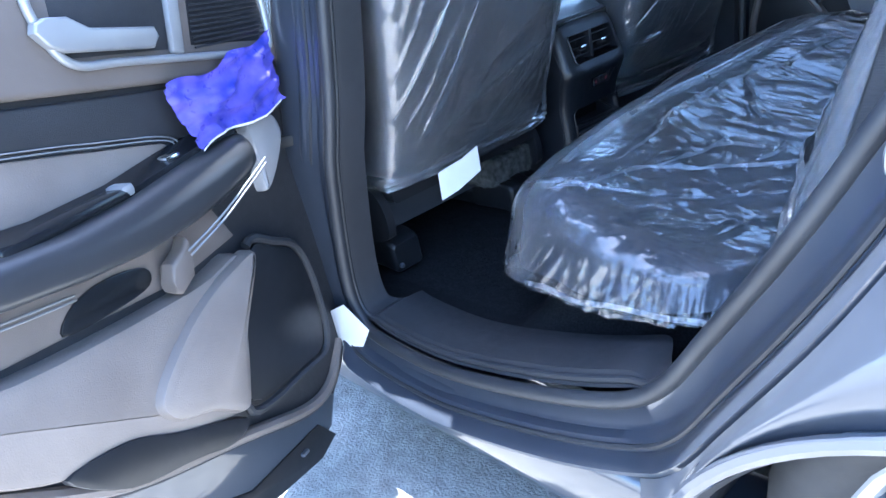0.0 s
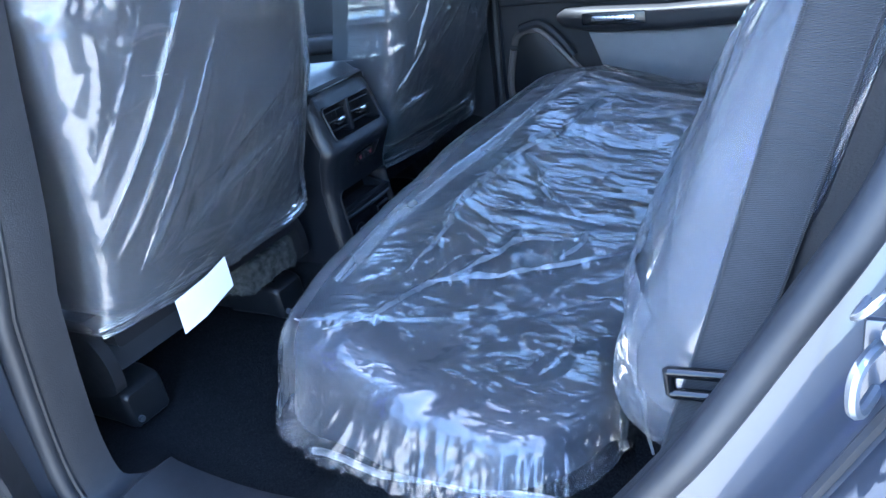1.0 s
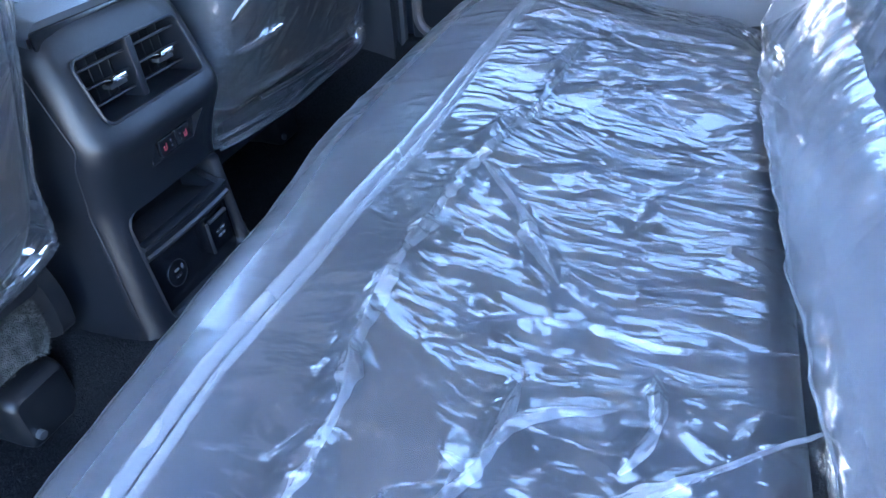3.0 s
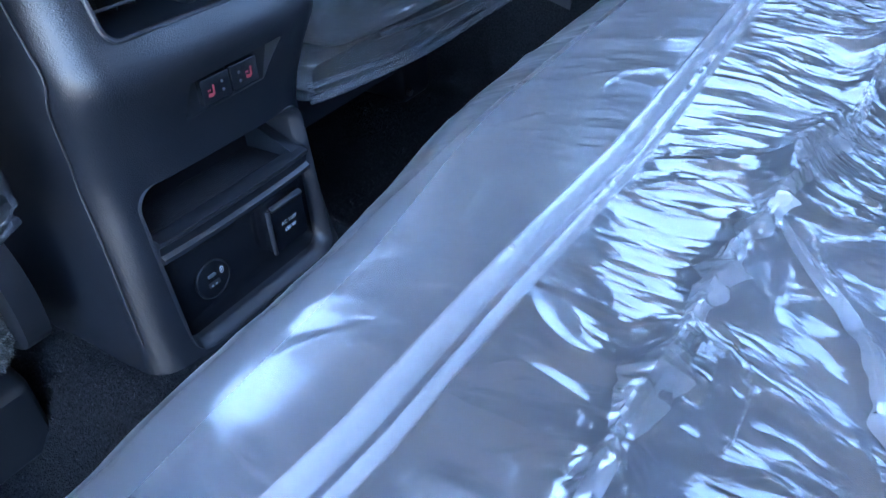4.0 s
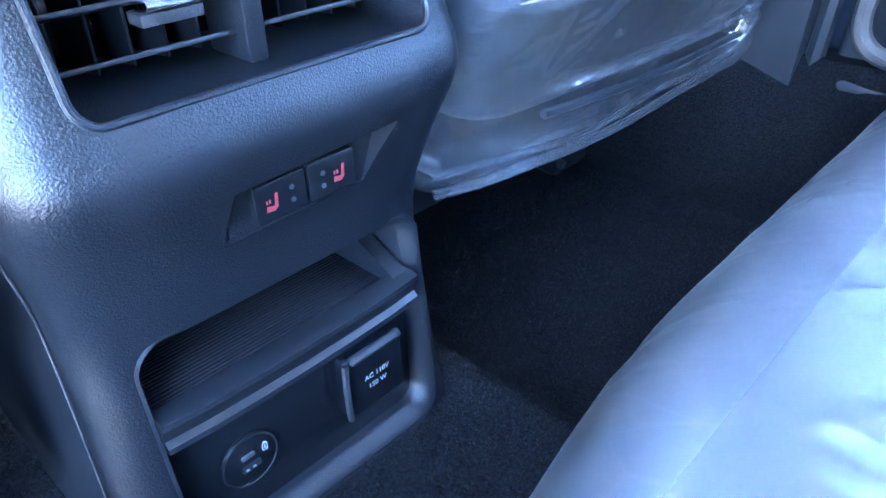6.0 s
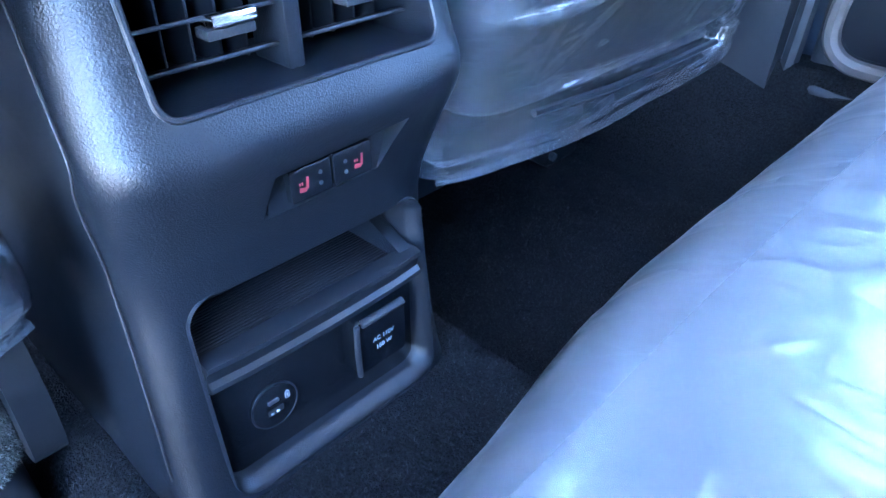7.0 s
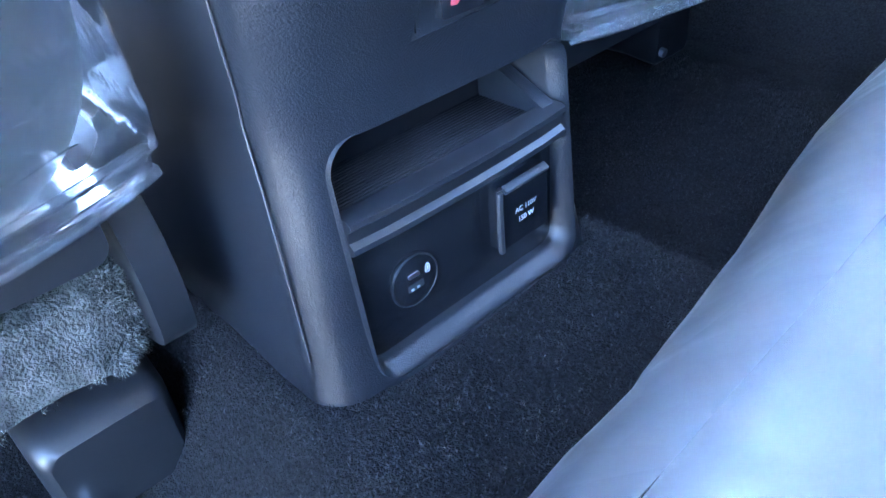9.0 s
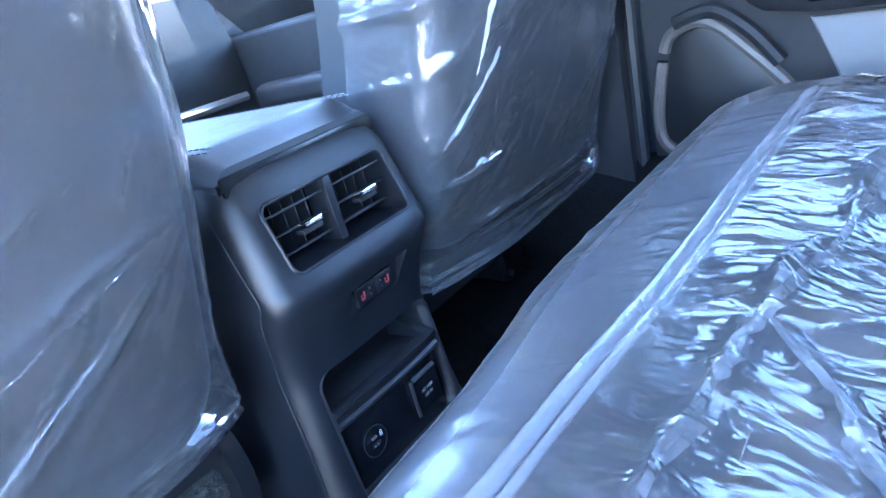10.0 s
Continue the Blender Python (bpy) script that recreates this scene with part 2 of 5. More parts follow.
def block(size, at=(0, 0, 0), bevel=0.003, seg=2, m=None):
    """A box with rounded edges."""
    bm = bmesh.new()
    bmesh.ops.create_cube(bm, size=1.0, matrix=Matrix.Diagonal((*size, 1)))
    if bevel:
        bmesh.ops.bevel(bm, geom=list(bm.edges), offset=min(bevel, min(size) * 0.45), segments=seg, profile=0.5, affect="EDGES")
    bmesh.ops.transform(bm, matrix=(Matrix.Translation(at) @ m) if m else Matrix.Translation(at), verts=bm.verts)
    return bm


def join(*bms):
    out = bms[0]
    for b in bms[1:]:
        me = bpy.data.meshes.new("tmp")
        b.to_mesh(me)
        b.free()
        out.from_mesh(me)
        bpy.data.meshes.remove(me)
    return out


def spline(pts, per=8, closed=False):
    """A smooth curve through the points."""
    p = [Vector(q) for q in pts]
    n = len(p)
    out = []
    for i in range(n if closed else n - 1):
        a, b, c, d = (p[(i + k) % n] if closed else p[min(max(i + k, 0), n - 1)] for k in (-1, 0, 1, 2))
        for s in range(per):
            t = s / per
            out.append(0.5 * (2 * b + (c - a) * t + (2 * a - 5 * b + 4 * c - d) * t * t + (3 * b - a - 3 * c + d) * t ** 3))
    if not closed:
        out.append(p[-1])
    return out


def tube(path, r, seg=8, closed=False, squash=1.0):
    pts = [Vector(p) for p in path]
    n = len(pts)
    rings = []
    side = None
    for i, p in enumerate(pts):
        a, b = (pts[(i - 1) % n], pts[(i + 1) % n]) if closed else (pts[max(i - 1, 0)], pts[min(i + 1, n - 1)])
        t = (b - a).normalized()
        if side is None:
            side = t.orthogonal().normalized()
        side = (side - t * side.dot(t)).normalized()
        up = t.cross(side)
        rings.append([p + r * (math.cos(k * math.tau / seg) * side + squash * math.sin(k * math.tau / seg) * up) for k in range(seg)])
    if closed:
        rings.append(rings[0])
        bm = loft(rings, caps=False)
        bmesh.ops.remove_doubles(bm, verts=bm.verts, dist=1e-6)
        return bm
    return loft(rings)


def rounded(w, h, r, n=6):
    """A rounded rectangle round the origin, as pairs."""
    out = []
    for cx, cy, a0 in ((w / 2 - r, h / 2 - r, 0), (-w / 2 + r, h / 2 - r, 90), (-w / 2 + r, -h / 2 + r, 180), (w / 2 - r, -h / 2 + r, 270)):
        for k in range(n + 1):
            a = radians(a0 + 90 * k / n)
            out.append((cx + r * math.cos(a), cy + r * math.sin(a)))
    return out


def prism(outline, depth, place, bevel=0.0, seg=2):
    """A plate: a flat outline of (p, q) given depth; place maps (p, q, w) to a point."""
    bm = bmesh.new()
    f = bm.faces.new([bm.verts.new((p, q, 0)) for p, q in outline])
    r = bmesh.ops.extrude_face_region(bm, geom=[f])
    top = [v for v in r["geom"] if isinstance(v, bmesh.types.BMVert)]
    bmesh.ops.translate(bm, vec=(0, 0, depth), verts=top)
    if bevel:
        es = [e for e in bm.edges if all(v.co.z > depth * 0.5 for v in e.verts)]
        bmesh.ops.bevel(bm, geom=es, offset=bevel, segments=seg, profile=0.5, affect="EDGES")
    for v in bm.verts:
        v.co = Vector(place(v.co.x, v.co.y, v.co.z))
    bmesh.ops.recalc_face_normals(bm, faces=bm.faces)
    return bm


def cut(ob, bm):
    """Takes the solid bm out of ob's mesh for good."""
    me = bpy.data.meshes.new("cutter")
    bmesh.ops.recalc_face_normals(bm, faces=bm.faces)
    bm.to_mesh(me)
    bm.free()
    tool = new("cutter", me)
    tool.matrix_world = Matrix.Identity(4)
    md = ob.modifiers.new("cut", "BOOLEAN")
    md.operation, md.object, md.solver = "DIFFERENCE", tool, "EXACT"
    dg = bpy.context.evaluated_depsgraph_get()
    dg.update()
    done = bpy.data.meshes.new_from_object(ob.evaluated_get(dg))
    ob.modifiers.remove(md)
    ob.data = done
    bpy.data.objects.remove(tool)
    b2 = bmesh.new()
    b2.from_mesh(done)
    for f in b2.faces:
        f.smooth = True
    for e in b2.edges:
        e.smooth = len(e.link_faces) != 2 or e.calc_face_angle(0.0) < radians(30)
    b2.to_mesh(done)
    b2.free()


def pillow(hp, hq, r, edge, depth, top, step, sides, taper=0.0):
    """A padded slab: plan half sizes hp, hq with corner radius r; its face is top(p, q), rounds off over edge
    and goes down by depth. Gives rings of (p, q, w) from the hem up to the middle line."""
    per = 2 * (2 * hp + 2 * hq)
    n = max(48, int(per / step / 4) * 4)
    rings = []

    def ring(inset, w, flat):
        a, b = hp - inset, hq - inset
        rr = max(min(r - inset, a, b), 1e-3) if r > inset else min(1e-3, a, b)
        base = rounded(2 * a, 2 * b, rr, 10)
        segs = [(Vector((*base[i], 0)), Vector((*base[(i + 1) % len(base)], 0))) for i in range(len(base))]
        # spread the same share of points over each stretch of the outer edge
        out = []
        for i, (u, v) in enumerate(segs):
            k = counts[i]
            for s in range(k):
                out.append(u.lerp(v, s / k))
        return [(p.x, p.y, (top(p.x, p.y) if flat is None else top(p.x, p.y) - flat) + w) for p in out]

    base = rounded(2 * hp, 2 * hq, r, 10)
    lens = [math.dist(base[i], base[(i + 1) % len(base)]) for i in range(len(base))]
    counts = [max(1, round(v / step)) for v in lens]
    for k in range(sides, 0, -1):
        s = k / sides
        rings.append(ring(taper * s, -edge - (depth - edge) * s, None))
    for k in range(0, 11):
        a = radians(90 * k / 10)
        rings.append(ring(edge * (1 - math.cos(a)), -edge * (1 - math.sin(a)), None))
    m = max(3, int((min(hp, hq) - edge) / step))
    for k in range(1, m + 1):
        rings.append(ring(edge + (min(hp, hq) * 0.9999 - edge) * k / m, 0.0, None))
    return rings


def skin(rings):
    bm = loft(rings, caps=False)
    bmesh.ops.remove_doubles(bm, verts=bm.verts, dist=0.0003)  # the last ring closes on its middle line
    bmesh.ops.recalc_face_normals(bm, faces=bm.faces)
    return bm


def folds_at(p, q, folds):
    """Height of long creases over arrays of points, each from (p0, q0) to (p1, q1) with a width and a height, that thin out
    at the ends, bow a little and have a sharp crest."""
    h = np.zeros_like(p)
    for p0, q0, p1, q1, wide, high in folds:
        dp, dq = p1 - p0, q1 - q0
        ll = math.sqrt(dp * dp + dq * dq)
        t = ((p - p0) * dp + (q - q0) * dq) / ll ** 2
        bow = 0.05 * ll * math.sin(97.0 * p0 + 53.0 * q1)
        d = np.abs(((p - p0) * dq - (q - q0) * dp) / ll + bow * np.sin(np.clip(t, 0, 1) * math.pi)) / wide
        e = np.clip(np.minimum(t + 0.03, 1.03 - t) * 4.0, 0.0, 1.0)
        h = np.maximum(h, high * e * (0.55 * np.exp(-1.1 * d) + 0.45 * np.exp(-d * d)))
    return h


def scatter(seed, count, box, turn, length, wide, high):
    """Creases strewn over a box of (p, q): turn gives the direction in degrees at a place."""
    rnd = random.Random(seed)
    out = []
    for _ in range(count):
        p, q = rnd.uniform(box[0], box[1]), rnd.uniform(box[2], box[3])
        mean, spread = turn(p, q)
        a = radians(rnd.gauss(mean, spread))
        ll = length[0] + (length[1] - length[0]) * rnd.random() ** 2.2
        k = rnd.random() ** 1.6
        out.append((p - 0.5 * ll * math.cos(a), q - 0.5 * ll * math.sin(a), p + 0.5 * ll * math.cos(a), q + 0.5 * ll * math.sin(a),
                    wide[0] + (wide[1] - wide[0]) * k, (high[0] + (high[1] - high[0]) * k) * min(1.0, ll / 0.06)))
    return out


def ridged(x, y, z):
    """Sharp-crested noise, 0 to 1."""
    return (1.0 - min(1.0, abs(noise.noise(Vector((x, y, z)))) * 2.3)) ** 3


def lattice(seed):
    return np.random.RandomState(seed).uniform(-1, 1, (64, 64))


def rolling(u, v, seed):
    """Soft swell over arrays, -1 to 1."""
    g = lattice(seed)
    i, j = np.floor(u).astype(int), np.floor(v).astype(int)
    a, b = u - i, v - j
    a, b = a * a * (3 - 2 * a), b * b * (3 - 2 * b)
    at = lambda m, n_: g[(i + m) % 64, (j + n_) % 64]
    return (at(0, 0) * (1 - a) + at(1, 0) * a) * (1 - b) + (at(0, 1) * (1 - a) + at(1, 1) * a) * b


def crumple(u, v, seed):
    """Crumpled film over arrays: flat three-cornered facets that meet in sharp creases, -1 to 1."""
    g = lattice(seed)
    u, v = u + 0.55 * rolling(u * 0.6, v * 0.6, seed + 1), v + 0.55 * rolling(u * 0.6, v * 0.6, seed + 2)
    i, j = np.floor(u).astype(int), np.floor(v).astype(int)
    a, b = u - i, v - j
    at = lambda m, n_: g[(i + m) % 64, (j + n_) % 64]
    h00, h11 = at(0, 0), at(1, 1)
    return np.where(a > b, h00 + (at(1, 0) - h00) * a + (h11 - at(1, 0)) * b, h00 + (at(0, 1) - h00) * b + (h11 - at(0, 1)) * a)


def ease(a, b, v):
    t = np.clip((v - a) / (b - a), 0.0, 1.0)
    return t * t * (3 - 2 * t)


def ruffle(bm, place, height):
    """Pushes the film out along its normals. place gives (p, q) of a point, height the push over arrays of p and q."""
    bm.normal_update()
    pq = np.array([place(v.co) for v in bm.verts])
    push = height(pq[:, 0], pq[:, 1])
    for v, c in zip(bm.verts, push):
        way = v.normal if v.normal.length > 0.5 and v.normal.z < 0.93 else Vector((0, 0, 1))
        v.co += way * float(c)
    bm.normal_update()
    return bm


def strand(pts, width, height, seed):
    """A crumpled ridge of doubled film: a tent-shaped ribbon along pts that widens, narrows, frays and kinks."""
    path = spline(pts, 26)
    n = len(path)
    rows = []
    for i, p in enumerate(path):
        t = (path[min(i + 1, n - 1)] - path[max(i - 1, 0)]).normalized()
        side = t.cross(Vector((0, 0, 1))).normalized()
        s = i / (n - 1)
        end = min(1.0, 4 * s, 4 * (1 - s))
        far = s * 100 * sum(math.dist(a, b) for a, b in zip(pts, pts[1:]))
        w = width * (0.15 + 0.85 * end) * (0.7 + 0.9 * ridged(far * 0.11, seed, 4) + 0.5 * noise.noise(Vector((far * 0.5, seed, 4))))
        h = height * end * (1 + 0.7 * noise.noise(Vector((far * 0.35, seed, 2))))
        p = p + side * (0.5 * width * noise.noise(Vector((far * 0.22, seed, 0))))
        tip_at = 0.45 * noise.noise(Vector((far * 0.3, seed, 7)))
        row = []
        for k in range(9):
            a = -1 + k / 4
            tip = max(0.0, 1 - abs(a - tip_at) / (1 + abs(tip_at)))
            fray = 1 + (0.35 * noise.noise(Vector((far * 0.9, a * 2, seed))) if abs(a) == 1 else 0)
            row.append(p + side * (w * a * fray) + Vector((0, 0, h * tip + 0.0022 * noise.noise(Vector((far * 0.8, a * 2.5, seed))) - 0.001 * abs(a))))
        rows.append(row)
    return loft(rows, closed=False)


# ---- ground ----
part("ground", faces_from([(-400, -400, 0.13), (400, -400, 0.13), (400, 400, 0.13), (-400, 400, 0.13)], [(0, 1, 2, 3)]), CONCRETE)
tagged(bpy.data.objects["ground"], "pale sunlit concrete paving under the car", "ground", kind="structure")


def lerp_table(table, v):
    return float(np.interp(v, [a for a, _ in table], [b for _, b in table]))


def smooth(a, b, v):
    t = min(1.0, max(0.0, (v - a) / (b - a)))
    return t * t * (3 - 2 * t)


def side_y(z):
    """How far out the near door opening lies at a height: the body leans in above the waist."""
    return -0.79 + 0.11 * max(0.0, z - 0.80) / 0.70


# ---- cabin floor ----
def floor_z(x, y):
    hump = 0.078 * (1 - smooth(0.125, 0.215, abs(y)))
    z = 0.448 + hump
    z = max(z, 0.448 + 0.12 * smooth(0.24, 0.36, x) * smooth(-0.72, -0.52, y))
    return z + 0.0025 * noise.noise(Vector((x * 30, y * 30, 0))) + 0.0015 * noise.noise(Vector((x * 110, y * 110, 2)))


nx, ny = 190, 150
xs, ys = np.linspace(-1.35, 0.75, nx), np.linspace(-0.735, 0.80, ny)
bm = faces_from([(x, y, floor_z(x, y)) for x in xs for y in ys],
                [(i * ny + j, (i + 1) * ny + j, (i + 1) * ny + j + 1, i * ny + j + 1) for i in range(nx - 1) for j in range(ny - 1)])
tagged(part("floor", bm, CARPET), "dark grey car carpet with a raised middle tunnel", "floor", kind="structure")

# ---- car body ----
car = thing("car", "blue-grey parked car with its rear side door open", "car", (0.2, 0, 0))
OPENING = spline([(0.04, 0, 0.432), (0.22, 0, 0.425), (0.433, 0, 0.462), (0.60, 0, 0.512), (0.675, 0, 0.562), (0.742, 0, 0.655), (0.832, 0, 0.787),
                  (0.895, 0, 0.895), (0.945, 0, 0.99), (1.00, 0, 1.15), (1.02, 0, 1.28), (0.97, 0, 1.41), (0.83, 0, 1.475), (0.5, 0, 1.50),
                  (0.22, 0, 1.485), (0.12, 0, 1.42), (0.085, 0, 1.25), (0.060, 0, 1.08), (0.036, 0, 0.89), (-0.022, 0, 0.665), (-0.045, 0, 0.53),
                  (-0.025, 0, 0.462)], 8, True)


def opening_ring(d, dy, rear_only=False):
    n = len(OPENING)
    out = []
    for i, p in enumerate(OPENING):
        t = (OPENING[(i + 1) % n] - OPENING[i - 1]).normalized()
        nx_, nz_ = t.z, -t.x
        keep = 1 - 0.80 * smooth(0.45, 0.9, -nx_)
        front, rear = smooth(0.45, 0.9, -nx_), smooth(0.35, 0.8, nx_)
        if d < 0:
            d_, dy_ = d * (1 - 0.9 * front - 0.78 * rear), dy * (1 - 0.45 * front - 0.72 * rear)
        else:
            d_, dy_ = d, dy * keep if dy < 0 else dy
            dy_ *= 1 - 0.25 * smooth(0.6, 0.95, -nz_)
        out.append((p.x + nx_ * d_, side_y(p.z) + dy_, p.z + nz_ * d_))
    return out


def opening_loft(rows):
    rings = [opening_ring(d, dy) for d, dy in rows]
    return loft([list(r) for r in zip(*rings)] + [[r[0] for r in rings]], closed=False)


part("door_frame_trim", opening_loft([(-0.030, 0.13), (-0.036, 0.10), (-0.040, 0.06), (-0.034, 0.02), (-0.014, 0.004), (-0.010, 0.012)]), DARK_TRIM, car, "dark plastic sill trim")
part("door_seal", tube(opening_ring(-0.002, -0.010), 0.0125, 10, True), RUBBER, car, "black rubber door seal")
part("inner_seal", tube(opening_ring(-0.022, 0.012), 0.0065, 8, True), RUBBER, car, "black inner seal bead")
part("door_flange", opening_loft([(0.004, 0.004), (0.010, -0.006), (0.034, -0.014), (0.040, -0.020), (0.044, -0.040), (0.050, -0.046), (0.058, -0.052),
                                  (0.064, -0.078), (0.072, -0.086), (0.080, -0.082), (0.086, -0.06), (0.10, 0.02)]), PAINT, car)
part("second_seal", tube(opening_ring(0.052, -0.050), 0.004, 6, True), RUBBER, car)

# rear wing round the wheel, and the wheel
AX, AZ, AR = 1.13, 0.30, 0.425
upper = [v for v in opening_ring(0.078, -0.088)]
i0 = min(range(len(upper)), key=lambda i: math.dist((upper[i][0], upper[i][2]), (0.68, 0.45)))
i1 = min(range(len(upper)), key=lambda i: math.dist((upper[i][0], upper[i][2]), (0.99, 1.50)))
inner = [Vector(upper[i]) for i in range(i0, i1 + 1)]
outer = []
for k in range(len(inner)):
    s = k / (len(inner) - 1)
    if s < 0.62:
        a = radians(202 - 150 * s / 0.62)
        outer.append(Vector((AX + AR * math.cos(a), -0.905, AZ + AR * math.sin(a))))
    else:
        q = (s - 0.62) / 0.38
        outer.append(Vector((AX + AR * math.cos(radians(52)), -0.905, AZ + AR * math.sin(radians(52)))).lerp(Vector((1.55, -0.64, 1.50)), q))
rows = []
for a, b in zip(inner, outer):
    row = []
    for k in range(13):
        s = k / 12
        p = a.lerp(b, s)
        p.y -= 0.022 * math.sin(math.pi * min(1, s * 1.15)) * (1 if p.z < 1.0 else 0.3)
        row.append(p)
    rows.append(row)
part("rear_wing", loft(rows, closed=False), PAINT, car)
lip = [(AX + AR * math.cos(radians(a)), -0.912, AZ + AR * math.sin(radians(a))) for a in range(200, 20, -4)]
part("wheel_arch_lip", tube(lip, 0.010, 8), PAINT, car)
arch = [[(AX + r * math.cos(radians(a)), y, AZ + r * math.sin(radians(a))) for r, y in ((AR - 0.004, -0.905), (AR - 0.02, -0.89), (AR - 0.022, -0.60))] for a in range(205, -26, -5)]
part("wheel_arch_liner", loft(arch, closed=False), PLAIN, car, "black wheel arch liner")


def wheel(x, y):
    w = part("wheel", tube([(x + 0.275 * math.cos(radians(a)), y, 0.45 + 0.275 * math.sin(radians(a))) for a in range(0, 360, 10)], 0.045, 12, True, 1.0), TYRE, car, "black rubber tyre on a rim")
    out = y < 0
    s = -1 if out else 1
    spokes = [block((0.05, 0.02, 0.22), (0, 0, 0), 0.006, m=Matrix.Rotation(radians(72 * k), 4, "Y") @ Matrix.Translation((0, 0, 0.11))) for k in range(5)]
    bm = join(*spokes, tube([(0.232 * math.cos(radians(a)), 0, 0.232 * math.sin(radians(a))) for a in range(0, 360, 10)], 0.014, 8, True))
    bmesh.ops.translate(bm, vec=(x, y + s * 0.01, 0.45), verts=bm.verts)
    part("rim", bm, SILVER, w)


for wx in (AX, -1.55):
    for wy in (-0.80, 0.80):
        wheel(wx, wy)

# pillar between the doors, the rest of the shell
rows = []
for k in range(25):
    z = 0.36 + 1.14 * k / 24
    xe = lerp_table([(0.36, -0.075), (0.53, -0.078), (0.665, -0.055), (0.89, -0.006), (1.08, 0.016), (1.5, 0.09)], z)
    y = side_y(z)
    rows.append([(xe + 0.004, y - 0.008, z), (xe - 0.02, y - 0.016, z), (xe - 0.05, y - 0.020, z), (xe - 0.08, y - 0.03, z), (xe - 0.11, y - 0.02, z), (xe - 0.16, y + 0.01, z), (xe - 0.2, y + 0.09, z)])
part("door_pillar", loft(rows, closed=False), PAINT, car)


def shell_side(s):
    """The closed parts of one flank: sill, door skins, pillars."""
    y = 0.80 * s
    part("front_door", block((1.02, 0.10, 0.62), (-0.76, y * 1.02, 0.68), 0.03, 3), PAINT, car)
    part("front_door_trim", block((1.38, 0.10, 0.58), (-0.80, y * 0.965, 0.72), 0.012, 3), DARK_TRIM, car)
    part("front_armrest", block((0.6, 0.07, 0.06), (-0.62, y * 0.88, 0.86), 0.02, 3), DARK_TRIM, car)
    part("rocker_panel", block((2.9, 0.12, 0.14), (-0.2, y * 0.94, 0.33), 0.03, 3), PAINT, car)
    part("front_pillar", tube([(-0.62, 0.60 * s, 1.53), (-1.0, 0.68 * s, 1.33), (-1.45, 0.75 * s, 1.0)], 0.045, 8), DARK_TRIM, car)
    part("roof_rail", tube([(-0.62, 0.64 * s, 1.53), (0.4, 0.675 * s, 1.545), (1.5, 0.64 * s, 1.50)], 0.035, 8), DARK_TRIM, car)
    g = part("front_window", loft([[(-1.3, 0.745 * s, 1.0), (-0.18, 0.745 * s, 1.0)], [(-0.66, 0.61 * s, 1.5), (-0.05, 0.61 * s, 1.5)]], closed=False), GLASS, car)
    g.visible_shadow = True
    part("front_wing", block((0.95, 0.10, 0.55), (-1.75, y * 1.0, 0.72), 0.05, 3), PAINT, car)


shell_side(-1)
shell_side(1)
part("roof", block((2.35, 1.43, 0.035), (0.45, 0, 1.585), 0.015, 2), PAINT, car)
part("roof_lining", block((2.30, 1.36, 0.02), (0.45, 0, 1.545), 0.008, 2), HEADLINER, car, "pale cloth roof lining")
part("far_sill", block((2.4, 0.16, 0.18), (-0.05, 0.80, 0.425), 0.02, 2), DARK_TRIM, car)
part("far_pillar_back", prism([(-0.22, 0.40), (0.10, 0.40), (0.14, 1.0), (0.13, 1.5), (-0.10, 1.5), (-0.20, 1.0)], 0.02, lambda p, q, w: (p, 0.775 + w - 0.2 * max(0, q - 0.9), q), 0.004), PAINT, car)
part("near_sill", block((1.1, 0.10, 0.16), (-0.75, -0.79, 0.425), 0.02, 2), DARK_TRIM, car)
part("pillar_trim", loft([[(x0, -0.735 + dy, z), (x1, -0.738 + dy, z), (x1 + 0.004, -0.79 + dy, z), (x0, -0.79 + dy, z)] for z, x0, x1, dy in ((0.44, -0.18, -0.055, 0), (0.66, -0.17, -0.032, 0), (0.9, -0.15, 0.026, 0.012), (1.1, -0.13, 0.05, 0.045), (1.5, -0.1, 0.11, 0.11))]), DARK_TRIM, car, "dark pillar trim")
part("bonnet", block((0.95, 1.5, 0.06), (-1.85, 0, 1.0), 0.03, 3), PAINT, car)
part("bulkhead", block((0.05, 1.5, 0.6), (-1.42, 0, 0.7), 0.02, 2), PLAIN, car)
part("tailgate", block((0.05, 1.5, 0.75), (1.78, 0, 0.68), 0.02, 2), PAINT, car)
part("load_floor", block((0.9, 1.3, 0.04), (1.28, 0, 0.70), 0.01, 2), CARPET, car)
for y in (-0.66, 0.66):
    part("rear_pillar", block((0.36, 0.05, 0.62), (1.55, y, 1.25), 0.02, 2), DARK_TRIM, car)
for name, quad in (("windscreen", [[(-1.45, -0.72, 1.02), (-1.45, 0.72, 1.02)], [(-0.70, -0.58, 1.53), (-0.70, 0.58, 1.53)]]),
                   ("rear_window", [[(1.78, -0.62, 1.05), (1.78, 0.62, 1.05)], [(1.62, -0.58, 1.52), (1.62, 0.58, 1.52)]])):
    g = part(name, loft(quad, closed=False), GLASS if name == "windscreen" else PRIVACY, car)
    g.visible_shadow = True

